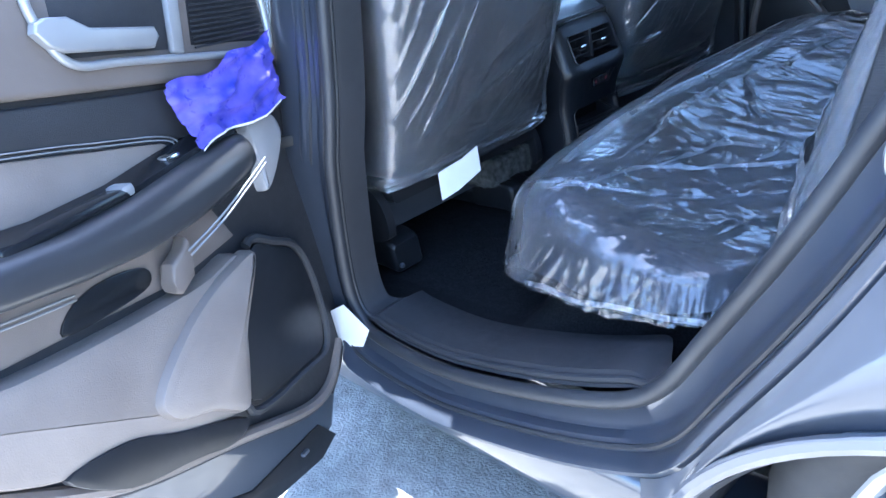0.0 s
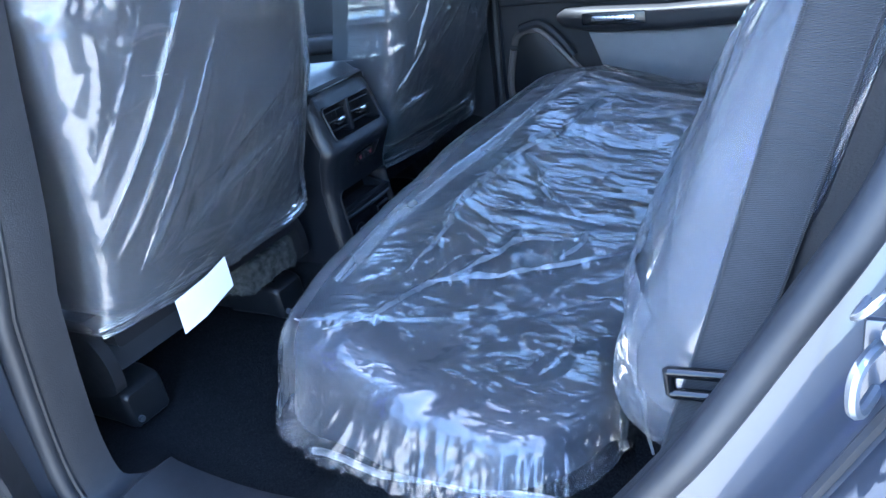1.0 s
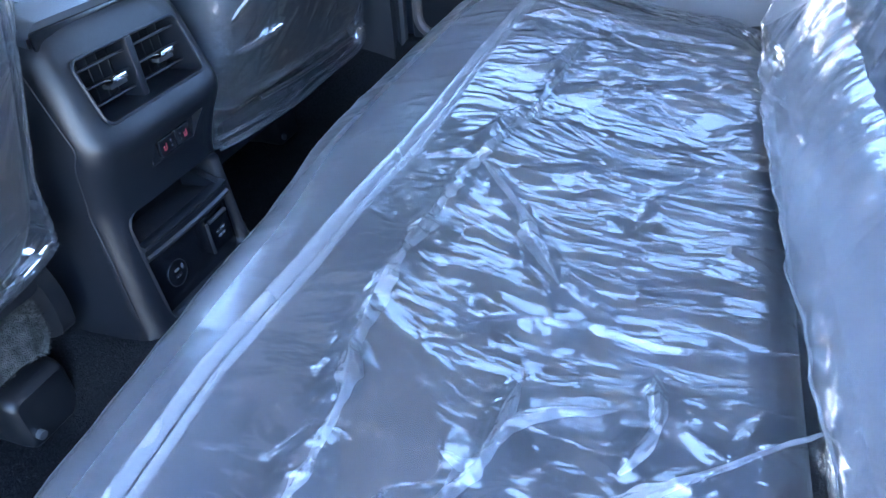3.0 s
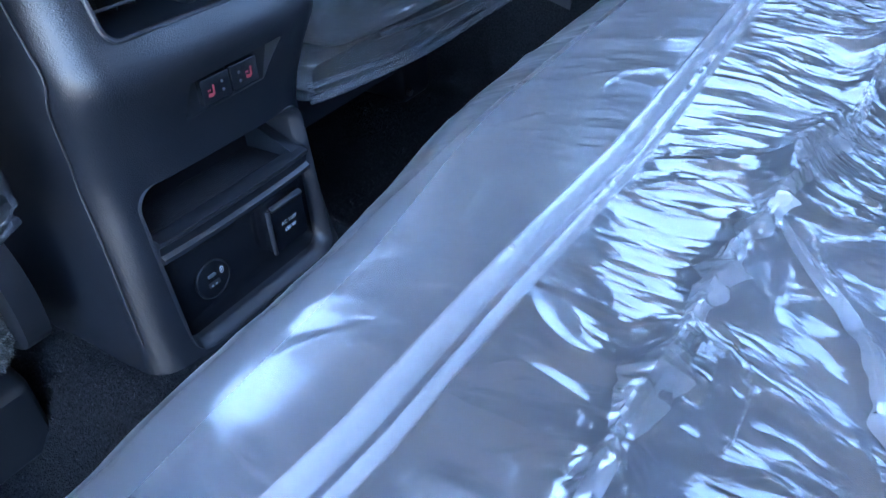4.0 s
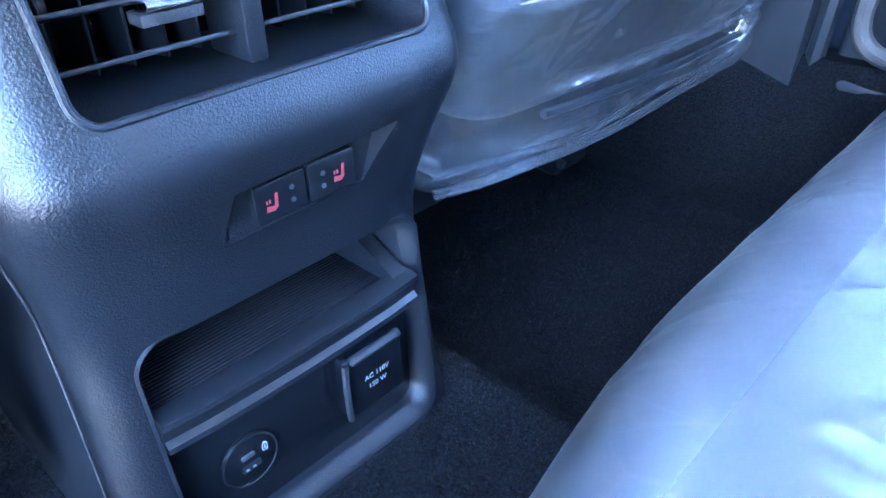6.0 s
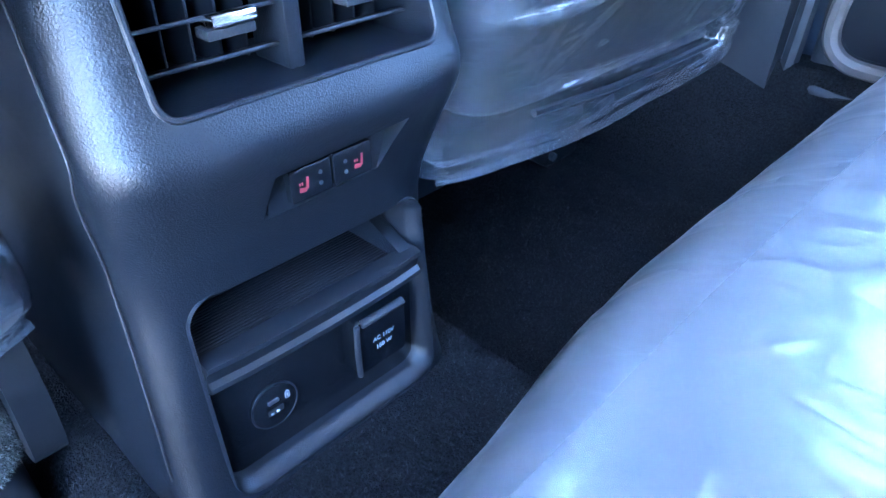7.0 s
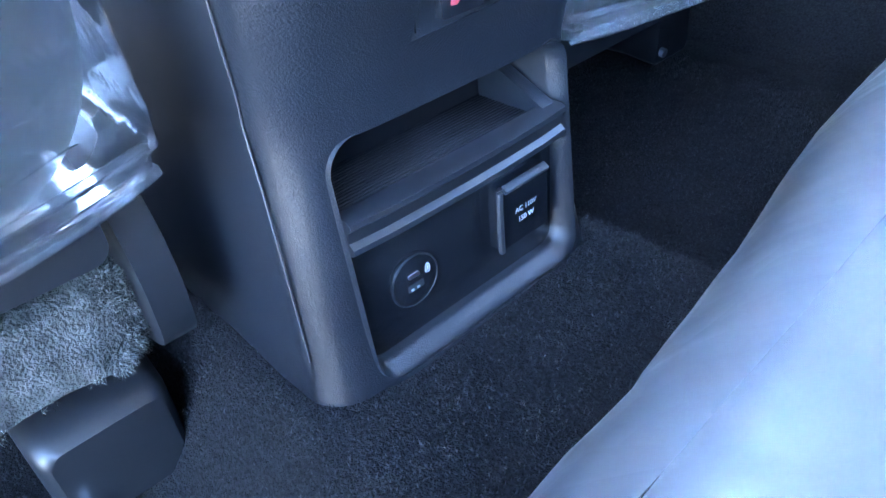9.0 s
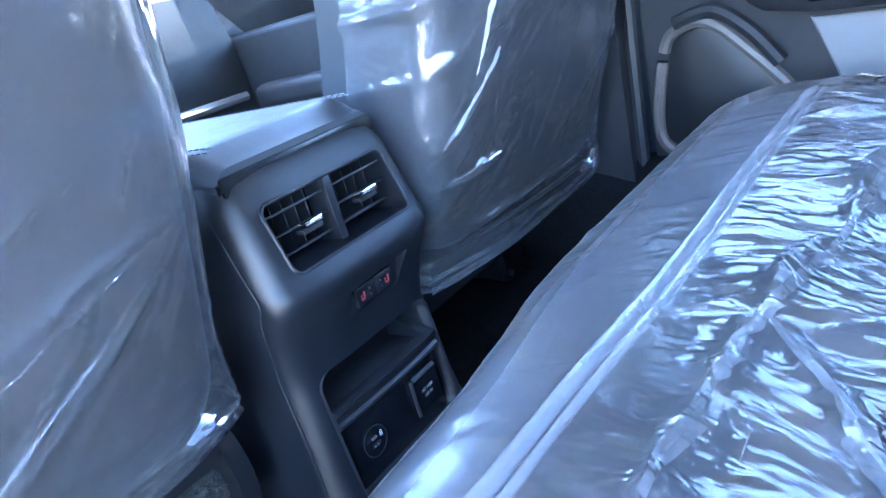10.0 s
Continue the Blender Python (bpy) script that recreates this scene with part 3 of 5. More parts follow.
dash = thing("dashboard", "dark dashboard with a pale curved trim band", "dashboard", (-1.15, 0, 0.7))
part("top_pad", loft([[(-1.40, y, 0.70), (-1.05, y, 0.66), (-0.98, y, 0.80), (-0.99, y, 1.0), (-1.03, y, 1.13), (-1.10, y, 1.16), (-1.40, y, 1.10)] for y in (-0.72, -0.3, 0, 0.3, 0.72)]), DARK_TRIM, dash)
part("trim_band", tube(spline([(-0.985, 0.70, 0.87), (-0.97, 0.3, 0.87), (-0.95, 0.12, 0.84), (-0.90, 0.10, 0.72)], 6), 0.012, 8), SILVER, dash, "pale satin trim band")
part("trim_band", tube(spline([(-0.985, -0.70, 0.87), (-0.97, -0.3, 0.87), (-0.95, -0.12, 0.84), (-0.90, -0.10, 0.72)], 6), 0.012, 8), SILVER, dash, "pale satin trim band")
part("centre_stack", block((0.10, 0.22, 0.42), (-0.96, 0, 0.72), 0.03, 3, Matrix.Rotation(radians(-14), 4, "Y")), GLOSS, dash)

# ---- centre console ----
console = thing("centre_console", "dark grained plastic centre console with rear air vents and sockets", "console", (-0.2, 0, 0.52))
FACE = [(0.50, 0.012), (0.535, 0.009), (0.56, 0.004), (0.62, -0.001), (0.66, -0.003), (0.68, -0.002), (0.70, 0.002), (0.715, 0.007), (0.73, 0.013), (0.742, 0.0185), (0.753, 0.0245),
        (0.761, 0.0282), (0.768, 0.0300), (0.775, 0.0296), (0.782, 0.0270), (0.790, 0.0232), (0.80, 0.0195), (0.86, 0.000), (0.88, -0.008), (0.890, -0.018)]
HALF = [(0.50, 0.124), (0.535, 0.116), (0.62, 0.110), (0.69, 0.107), (0.75, 0.114), (0.78, 0.117), (0.86, 0.114), (0.89, 0.106)]
rings = []
for z in (0.47, 0.50, 0.52, 0.535, 0.55, 0.57, 0.60, 0.63, 0.66, 0.68, 0.70, 0.712, 0.725, 0.738, 0.748, 0.753, 0.757, 0.762, 0.766, 0.770, 0.774, 0.778, 0.782, 0.785,
          0.788, 0.7905, 0.793, 0.797, 0.802, 0.82, 0.84, 0.86, 0.87, 0.88, 0.886, 0.890):
    xf, hw, r = lerp_table(FACE, z), lerp_table(HALF, z), 0.030
    ring = [(-0.75, -hw, z), (-0.4, -hw, z), (-0.2, -hw, z), (-0.1, -hw, z)]
    flank = xf - 0.05 * max(0.0, xf - 0.012)
    for k in range(9):
        a = radians(-90 + 90 * k / 8)
        ring.append((flank - 0.004 - r + r * math.cos(a), -hw + r + r * math.sin(a), z))
    for k in range(1, 16):
        u = -1 + 2 * k / 16
        w = 1 - abs(u) ** 6
        ring.append((flank - 0.004 + (xf - flank + 0.004) * w, u * (hw - r), z))
    for k in range(9):
        a = radians(90 * k / 8)
        ring.append((flank - 0.004 - r + r * math.cos(a), hw - r + r * math.sin(a), z))
    ring += [(-0.1, hw, z), (-0.2, hw, z), (-0.4, hw, z), (-0.75, hw, z)]
    rings.append(ring)
body = part("body", loft(rings), CONSOLE, console)
yz = lambda y0, z0, x0: (lambda p, q, w: (x0 + w, y0 + p, z0 + q))
cut(body, prism(rounded(0.1755, 0.152, 0.017), 0.16, yz(0.0035, 0.6045, -0.066)))
cut(body, prism(rounded(0.168, 0.066, 0.010), 0.16, yz(0, 0.825, -0.060)))
cut(body, prism([(-0.037, -0.019), (0.043, -0.016), (0.056, 0.016), (-0.034, 0.011)], 0.10, yz(0.0, 0.738, 0.0085)))


def rim(w, h, r, z0, rad, bulge=0.0):
    return tube([(lerp_table(FACE, z0 + q) - 0.001 + bulge, p, z0 + q) for p, q in rounded(w, h, r, 6)], rad, 8, True)


bezel = []
for y0, y1, z0, z1, r, dx in ((-0.0855, 0.0925, 0.5270, 0.6820, 0.0180, -0.0060), (-0.0845, 0.0915, 0.5280, 0.6810, 0.0172, -0.0016), (-0.0838, 0.0890, 0.5305, 0.6800, 0.0165, -0.0030),
                              (-0.0835, 0.0845, 0.5350, 0.6795, 0.0150, -0.0100), (-0.0830, 0.0830, 0.5360, 0.6790, 0.0140, -0.0130), (-0.0830, 0.0830, 0.5360, 0.6790, 0.0140, None)):
    bezel.append([(-0.064 if dx is None else lerp_table(FACE, (z0 + z1) / 2 + q) + dx, (y0 + y1) / 2 + p, (z0 + z1) / 2 + q) for p, q in rounded(y1 - y0, z1 - z0, r, 8)])
part("recess_bezel", loft(bezel, caps=False), CONSOLE, console, "grained chamfered edge of the open bin")
part("vent_rim", rim(0.168, 0.066, 0.010, 0.825, 0.0018), CONSOLE, console)
seam = spline([(-0.030, -0.1155, 0.86), (-0.008, -0.1175, 0.80), (0.0, -0.1185, 0.778), (-0.012, -0.1170, 0.755), (-0.026, -0.110, 0.71), (-0.031, -0.1085, 0.69), (-0.027, -0.1095, 0.65), (-0.018, -0.1135, 0.555)], 6)
part("side_seam", tube(seam, 0.0008, 6), DARK_TRIM, console)
part("side_seam", tube([(x, -y, z) for x, y, z in seam], 0.0008, 6), DARK_TRIM, console)

# armrest pad on top
arm = thing("armrest", "dark leather armrest lid with pale double stitching", "armrest", (-0.2, 0, 0.89))
rings = []
for k in range(24):
    x = -0.018 - 0.36 * k / 23
    e = 0.012 * (1 - smooth(0, 0.12, k / 23)) * 1.6
    hw = 0.108 - e * 0.2
    pts = rounded(2 * hw, 0.050 - e, 0.020, 6)
    rings.append([(x, p, 0.8935 + q - e / 2 - 0.10 * p * p) for p, q in pts])
part("cushion", loft(rings), PAD, arm)
part("gap_strip", block((0.03, 0.20, 0.02), (-0.030, 0, 0.882), 0.003), GLOSS, arm)
for y in (-0.093, -0.087, 0.087, 0.093):
    for k in range(34):
        x = -0.03 - k * 0.0098
        part("stitch", block((0.0068, 0.0016, 0.0014), (x, y, 0.9182 - 0.0028 * (abs(y) > 0.09)), 0.0004, 1), THREAD, arm)

# vents
vent = part("vent_box", prism(rounded(0.166, 0.064, 0.009), 0.004, yz(0, 0.825, -0.058)), GLOSS, console, "dark air vent interior")
part("divider", block((0.032, 0.010, 0.066), (-0.012, 0.0, 0.825), 0.002), CONSOLE, console, "grey vent divider")
for s in (-1, 1):
    for z in (0.803, 0.823, 0.843):
        part("slat", block((0.016, 0.076, 0.0022), (-0.010, s * 0.043, z), 0.0009, 2, Matrix.Rotation(radians(-16), 4, "Y")), PLAIN, console)
    for k in range(5):
        part("vane", block((0.022, 0.0016, 0.060), (-0.034, s * 0.043 + (k - 2) * 0.0150, 0.825), 0.0006, 1, Matrix.Rotation(radians(12), 4, "Z")), PLAIN, console)
    part("vent_tab", block((0.013, 0.024, 0.0058), (0.0, s * 0.0405 + 0.008, 0.8235), 0.0015, 2, Matrix.Rotation(radians(-10), 4, "Y")), CHROME, console, "bright silver vent tab")
    part("tab_clip", block((0.012, 0.026, 0.005), (-0.004, s * 0.0405 + 0.008, 0.8175), 0.001), DARK_TRIM, console)

# heater switches
plate = part("switch_panel", prism([(-0.034, -0.016), (0.040, -0.014), (0.051, 0.013), (-0.032, 0.0095)], 0.0015, yz(0.0, 0.738, 0.0082)), CONSOLE, console)
for y, sgn in ((-0.0075, 1), (0.0215, -1)):
    m = yz(y, 0.7345 + y * 0.02, 0.0085)
    b = part("heater_switch", prism(rounded(0.0278, 0.0195, 0.0018, 3), 0.006, m, 0.0012), GLOSS, console, "black seat heater switch with a red seat mark")
    mk = yz(y - 0.0045 * sgn - 0.001, 0.734 + y * 0.02, 0.0146)
    part("seat_mark", join(prism([(-0.0032, -0.0036), (0.0012, -0.0040), (0.0022, -0.0020), (-0.0028, -0.0008)], 0.0003, mk),
                           prism([(0.0012, -0.0032), (0.0028, -0.0026), (0.0034, 0.0042), (0.0020, 0.0044)], 0.0003, mk),
                           prism([(-0.0030, 0.0002), (-0.0022, 0.0002), (-0.0022, 0.0020), (-0.0030, 0.0018)], 0.0003, mk),
                           prism([(-0.0014, 0.0002), (-0.0006, 0.0002), (-0.0006, 0.0020), (-0.0014, 0.0018)], 0.0003, mk)), RED, b, "red heated seat mark")
    for q in (-0.0032, 0.0032):
        part("level_lamp", prism([(0.0013 * math.cos(a * math.tau / 10), 0.0013 * math.sin(a * math.tau / 10)) for a in range(10)], 0.0003, yz(y + 0.0058 * sgn, 0.7345 + q, 0.0146)), DIM, b)

# open bin with ribbed mat, shelf edge, socket panel
part("bin_back", block((0.004, 0.166, 0.05), (-0.063, 0, 0.655), 0.001), MAT, console)
part("bin_mat", block((0.062, 0.164, 0.004), (-0.033, 0, 0.632), 0.001), MAT, console)
for k in range(20):
    part("mat_rib", block((0.0014, 0.160, 0.0016), (-0.060 + k * 0.0028, 0, 0.6345), 0.0005, 1), MAT, console)
part("bin_cheek", prism([(-0.060, 0.634), (-0.002, 0.634), (-0.004, 0.640), (-0.048, 0.660), (-0.060, 0.660)], 0.012, lambda p, q, w: (p, 0.070 + w, q), 0.002), CONSOLE, console)
part("shelf_edge", loft([[(-0.010, y, 0.6405), (-0.001 + b, y, 0.6405), (0.003 + b, y, 0.639), (0.0035 + b, y, 0.636), (0.0005 + b, y, 0.6335), (-0.001 + b, y, 0.626), (0.0025 + b, y, 0.6235), (0.0030 + b, y, 0.6205), (0.0 + b, y, 0.6185), (-0.012, y, 0.6180)]
                         for y, b in ((-0.0835, -0.001), (-0.06, 0.0012), (-0.03, 0.0022), (0, 0.0026), (0.03, 0.0022), (0.06, 0.0012), (0.0835, -0.001))]), PLAIN, console)
part("socket_panel", block((0.010, 0.165, 0.088), (-0.014, 0, 0.577), 0.002), GLOSS, console)
ring_pts = lambda y0, z0, r, n=40: [(r * math.cos(a * math.tau / n), r * math.sin(a * math.tau / n)) for a in range(n)]
usb = part("usb_socket", prism(ring_pts(0, 0, 0.0168), 0.0030, yz(-0.042, 0.575, -0.0092), 0.0010), GLOSS, console, "round black twin charging socket")
part("socket_ring", tube([(-0.0070, -0.042 + p, 0.575 + q) for p, q in ring_pts(0, 0, 0.0170, 48)], 0.0008, 6, True), PLAIN, usb)
part("usb_slot", prism(rounded(0.0085, 0.0026, 0.0012, 4), 0.0012, yz(-0.0435, 0.580, -0.0063)), SATIN, usb, "small bright oval slot")
part("usb_slot", prism(rounded(0.0118, 0.0046, 0.0006, 2), 0.0008, yz(-0.0425, 0.5715, -0.0063)), PLAIN, usb)
for q in (-0.0032, 0.0012):
    part("usb_contact", prism(rounded(0.0020, 0.0012, 0.0002, 2), 0.0006, yz(-0.0425 + q, 0.5708, -0.0055)), PRINT, usb)
part("battery_mark", join(tube([(-0.0060, -0.0325 + p, 0.5790 + q) for p, q in rounded(0.0030, 0.0052, 0.0006, 2)], 0.00028, 4, True),
                          block((0.0004, 0.0014, 0.0008), (-0.0060, -0.0325, 0.5822), 0), block((0.0004, 0.0008, 0.0026), (-0.0060, -0.0325, 0.5790), 0)), PRINT, usb)
cover = part("socket_cover", prism(rounded(0.046, 0.047, 0.004, 4), 0.0095, yz(0.046, 0.583, -0.0092), 0.0022, 3), GLOSS, console, "black hinged power socket cover")
part("cover_edge", tube(spline([(0.0005, 0.0235, 0.605), (0.0015, 0.0222, 0.592), (0.0015, 0.0222, 0.575), (0.0005, 0.0235, 0.561)], 6), 0.0022, 8), DARK_TRIM, cover)
part("cover_notch", block((0.006, 0.040, 0.0040), (0.0, 0.047, 0.6045), 0.0015, 2, Matrix.Rotation(radians(30), 4, "Y")), DARK_TRIM, cover)


def lettering(name, text, size, m, mat, parent):
    cu = bpy.data.curves.new("letters", "FONT")
    cu.body, cu.size, cu.align_x, cu.align_y, cu.extrude = text, size, "CENTER", "CENTER", 0.0001
    ob = new("letters", cu)
    dg = bpy.context.evaluated_depsgraph_get()
    dg.update()
    me = bpy.data.meshes.new_from_object(ob.evaluated_get(dg))
    bpy.data.objects.remove(ob)
    b2 = bmesh.new()
    b2.from_mesh(me)
    bmesh.ops.transform(b2, matrix=m, verts=b2.verts)
    return part(name, b2, mat, parent)


FACING = Matrix(((0, 0, 1, 0), (1, 0, 0, 0), (0, 1, 0, 0), (0, 0, 0, 1)))
for text, z in (("AC 110V", 0.5850), ("150 W", 0.5775)):
    lettering("lettering", text, 0.0052, Matrix.Translation((0.0006, 0.0465, z)) @ FACING, PRINT, cover)

# ---- seats ----
def turned(name, label, category, m, group=""):
    ob = thing(name, label, category, m=m, group=group)
    TURNED.add(ob.name)
    return ob


# a back that leans: p across, q up, w out to the rear
BACK = [(-0.32, -0.030), (-0.27, -0.012), (-0.20, 0.016), (-0.10, 0.056), (0.0, 0.090), (0.10, 0.116), (0.20, 0.132), (0.30, 0.130)]


def front_seat(y0, hem_q, folds, label):
    seat = turned("front_seat", label, "car seat", Matrix(((0, 0, 1, 0), (1, 0, 0, y0), (0, 1, 0, 0.98), (0, 0, 0, 1))), "front seats")
    f = lambda p, q: lerp_table(BACK, q) - 0.030 * (abs(p) / 0.25) ** 4
    part("backrest", skin(pillow(0.245, 0.30, 0.07, 0.035, 0.17, f, 0.02, 5)), LEATHER, seat)
    hr = [[(p, 0.40 + q, 0.10 + w + 0.0) for p, q in rounded(0.27 * k, 0.17 * k, 0.06 * k, 6)] for w, k in ((-0.06, 0.8), (-0.045, 0.95), (0, 1.0), (0.045, 0.95), (0.06, 0.8))]
    part("headrest", loft(hr), LEATHER, seat)
    for p in (-0.07, 0.07):
        part("headrest_post", tube([(p, 0.26, 0.08), (p, 0.36, 0.10)], 0.006, 8), CHROME, seat)
    base = [[(p * k, -0.37 + q * k, w) for p, q in rounded(0.48, 0.15, 0.05, 6)] for w, k in ((-0.17, 0.85), (-0.20, 1.0), (-0.30, 1.0), (-0.60, 1.0), (-0.66, 0.8))]
    part("seat_base", loft(base), LEATHER, seat)
    part("lower_trim", loft([[(p, -0.325 + q, w) for p, q in rounded(0.45, 0.03, 0.01, 4)] for w in (-0.065, -0.08, -0.16)]), PLAIN, seat, "black plastic lower seat trim")
    for s in (-1, 1) if y0 < 0 else ():
        edge = spline([(-0.115, -0.300, 0), (-0.078, -0.335, 0), (-0.070, -0.385, 0), (-0.090, -0.418, 0), (-0.20, -0.43, 0), (-0.24, -0.36, 0), (-0.20, -0.30, 0)], 4, True)
        part("side_shield", loft([[(s * (0.232 + t), v.y, v.x) for v in edge] for t in (0.0, 0.014, 0.020)]), PLAIN, seat, "curved black side shield")
    # tight film over the back, loose at its hem
    bm = skin(pillow(0.249, hem_q, 0.028, 0.026, 0.12, f, 0.0036, 16))
    seed = 40 if y0 < 0 else 60
    more = scatter(seed, 40, (-0.22, 0.22, -0.28, 0.26), lambda p, q: (58, 16), (0.06, 0.30), (0.0040, 0.005), (0.001, 0.0030))

    def loose(p, q):
        u, w = p * 0.55 + q * 0.83, -p * 0.83 + q * 0.55
        wild = ease(0.02, -0.10, p) * ease(-0.06, 0.06, q) if y0 > 0 else ease(-0.10, -0.20, p) * ease(0.02, 0.14, q)
        h = 0.004 + 0.0007 * crumple(u / 0.16, w / 0.035, seed) + 0.0004 * crumple(u / 0.07, w / 0.016, seed + 5)
        h += wild * (0.0070 * crumple(u / 0.085, w / 0.040, seed + 9) + 0.0034 * crumple(u / 0.032, w / 0.018, seed + 13) + 0.0012 * crumple(w / 0.018, u / 0.012, seed + 17))
        return h + folds_at(p, q, folds + more)

    ruffle(bm, lambda c: (c.x, c.y), loose)
    for v in bm.verts:
        low = smooth(0.11 - hem_q, -hem_q, v.co.y)
        if low > 0:
            v.co.z += low * (0.006 + 0.007 * ridged(v.co.x * 3, v.co.y * 60 + v.co.x * 6, y0))
            v.co.x *= 1 + 0.045 * low
    cov = turned("seat_cover", "clear creased plastic cover wrapped over a front seat back", "plastic cover", Matrix(((0, 0, 1, 0), (1, 0, 0, y0), (0, 1, 0, 0.98), (0, 0, 0, 1))), "plastic seat covers")
    part("film", bm, FILM_SEAT if y0 < 0 else FILM_LOOSE, cov, angle=16.0)
    for k, (p0, q0, p1, q1, wide, high) in enumerate(folds[:10]):
        line = [(p0 + (p1 - p0) * a + 0.004 * noise.noise(Vector((a * 3, k, y0))), q0 + (q1 - q0) * a) for a in (0.05, 0.3, 0.55, 0.8, 0.95)]
        part("crease", strand([(p, q, f(p, q) + 0.004 + high * 0.6) for p, q in line], wide * 0.3, high * 0.35, k * 2.3 + y0), FILM_FOLD if k < (1 if y0 < 0 else 4) else FILM, cov, "pale doubled crease")
    for dq, r in ((0.0, 0.0045), (0.012, 0.003)):
        low = []
        for k in range(61):
            p = -0.252 + 0.504 * k / 60
            low.append((p, -hem_q + 0.006 + dq + 0.004 * noise.noise(Vector((p * 9, y0, dq * 90))), f(p, -0.30) + 0.006 + 0.004 * noise.noise(Vector((p * 14, y0 + 3, dq * 50)))))
        part("hem", tube(low, r, 6), FILM_SEAT, cov, "gathered shiny hem")
    if y0 > 0:
        # nothing is cut in the hem; a black tube draws the slot's shade
        part("slot", tube([(p, q, f(p, q) + 0.019) for p, q in ((-0.185, -0.281), (-0.09, -0.286), (0.01, -0.290), (0.11, -0.292))], 0.0035, 6), PLAIN, cov, "black tube laid on the hem for a slot's shade")
    return seat


DRIVER_FOLDS = [(-0.25, -0.17, 0.02, 0.28, 0.0056, 0.0075), (-0.23, -0.20, -0.06, 0.06, 0.0042, 0.0045), (-0.20, -0.24, 0.0, 0.10, 0.0042, 0.0037), (0.235, -0.075, -0.15, -0.22, 0.0050, 0.0053),
                (0.235, -0.075, 0.20, 0.12, 0.0062, 0.0060), (0.235, -0.08, -0.10, -0.30, 0.0042, 0.0037), (0.24, -0.24, -0.22, -0.29, 0.0042, 0.0045), (0.24, -0.26, -0.10, -0.30, 0.0042, 0.0045), (-0.25, -0.10, -0.12, 0.16, 0.0043, 0.0045)]
PASSENGER_FOLDS = [(-0.20, -0.10, -0.10, 0.20, 0.0087, 0.0105), (-0.24, -0.16, -0.15, -0.06, 0.0050, 0.0075), (-0.24, -0.20, -0.12, -0.19, 0.0042, 0.0060), (-0.23, -0.02, 0.0, 0.25, 0.0062, 0.0075),
                   (-0.24, 0.02, -0.05, 0.06, 0.0074, 0.0105), (-0.24, 0.10, -0.08, 0.16, 0.0074, 0.0105), (-0.24, -0.26, 0.22, -0.28, 0.0042, 0.0045), (0.0, -0.24, 0.24, -0.10, 0.0042, 0.0037)]
PASSENGER_FOLDS += scatter(21, 36, (-0.24, -0.02, -0.02, 0.29), lambda p, q: (55, 35), (0.05, 0.20), (0.005, 0.008), (0.004, 0.011))
DRIVER_FOLDS += scatter(22, 18, (-0.25, -0.12, 0.02, 0.29), lambda p, q: (60, 30), (0.05, 0.16), (0.005, 0.007), (0.003, 0.008))
front_seat(-0.40, 0.303, DRIVER_FOLDS, "dark leather front seat with a plastic wrapped back")
front_seat(0.40, 0.336, PASSENGER_FOLDS, "dark leather front seat with a plastic wrapped back")

# moulded kick trim on the far side, from the carpet up to the pillar
rows = []
for x in np.linspace(-1.0, 0.62, 40):
    out = 0.038 * smooth(-0.42, -0.16, x) * smooth(0.44, 0.16, x)
    rows.append([(x, y - out * g, z) for y, z, g in ((0.610, 0.452, 0.2), (0.655, 0.458, 0.6), (0.690, 0.478, 1), (0.708, 0.512, 1), (0.714, 0.560, 0.8), (0.716, 0.62, 0.3), (0.735, 0.625, 0))])
part("kick_trim", loft(rows, closed=False), CARPET, car, "dark carpeted kick trim")

# paper tag on the driver's seat hem
tag = thing("paper_tag", "blank white paper tag stuck on the seat cover hem", "tag", (0.004, -0.49, 0.64))
part("sheet", prism([(-0.060, -0.034), (-0.010, -0.036), (0.060, -0.026), (0.061, 0.030), (0.012, 0.024), (-0.058, 0.026)], 0.0012, lambda p, q, w: (0.004 + w + 0.012 * p + 0.10 * (q + 0.03) ** 1 * 0.3, -0.491 + p, 0.672 + q + 0.13 * p), 0), WHITE, tag)

# seat runners and felt under the driver's seat
for y, back_ in ((-0.212, 0.0), (-0.58, -0.03), (0.225, -0.16), (0.57, -0.12)):
    runner = thing("seat_runner", "black plastic seat runner end cap on carpet", "seat rail", (-0.15 + back_, y, 0.46), "seat runners")
    part("rail", block((0.40, 0.045, 0.035), (-0.33 + back_, y, 0.475), 0.008, 2), PLAIN, runner)
    part("end_cap", loft([[(x + back_, y + p * k, 0.503 + q * k - dz) for p, q in rounded(0.086, 0.078, 0.012, 5)] for x, k, dz in ((-0.24, 1.0, 0), (-0.14, 0.99, 0), (-0.108, 0.96, 0.006), (-0.098, 0.90, 0.010), (-0.094, 0.80, 0.010))]), PLAIN, runner)
    part("cap_seam", block((0.11, 0.0016, 0.003), (-0.165 + back_, y - 0.022, 0.5425), 0.0005, 1), GLOSS, runner)
    part("bolt", tube([(-0.100 + back_, y - 0.026, 0.476), (-0.088 + back_, y - 0.026, 0.474)], 0.006, 8), ZINC, runner, "bright bolt end")
felt = thing("felt_pad", "grey fuzzy felt pad under the front seat", "felt pad", (-0.12, -0.25, 0.52))
bm = loft([[(x, -0.245 + p * k, 0.588 + q * k) for p, q in rounded(0.17, 0.066, 0.022, 8)] for x, k in ((-0.35, 1.0), (-0.20, 1.0), (-0.11, 0.98), (-0.095, 0.9), (-0.088, 0.75))])
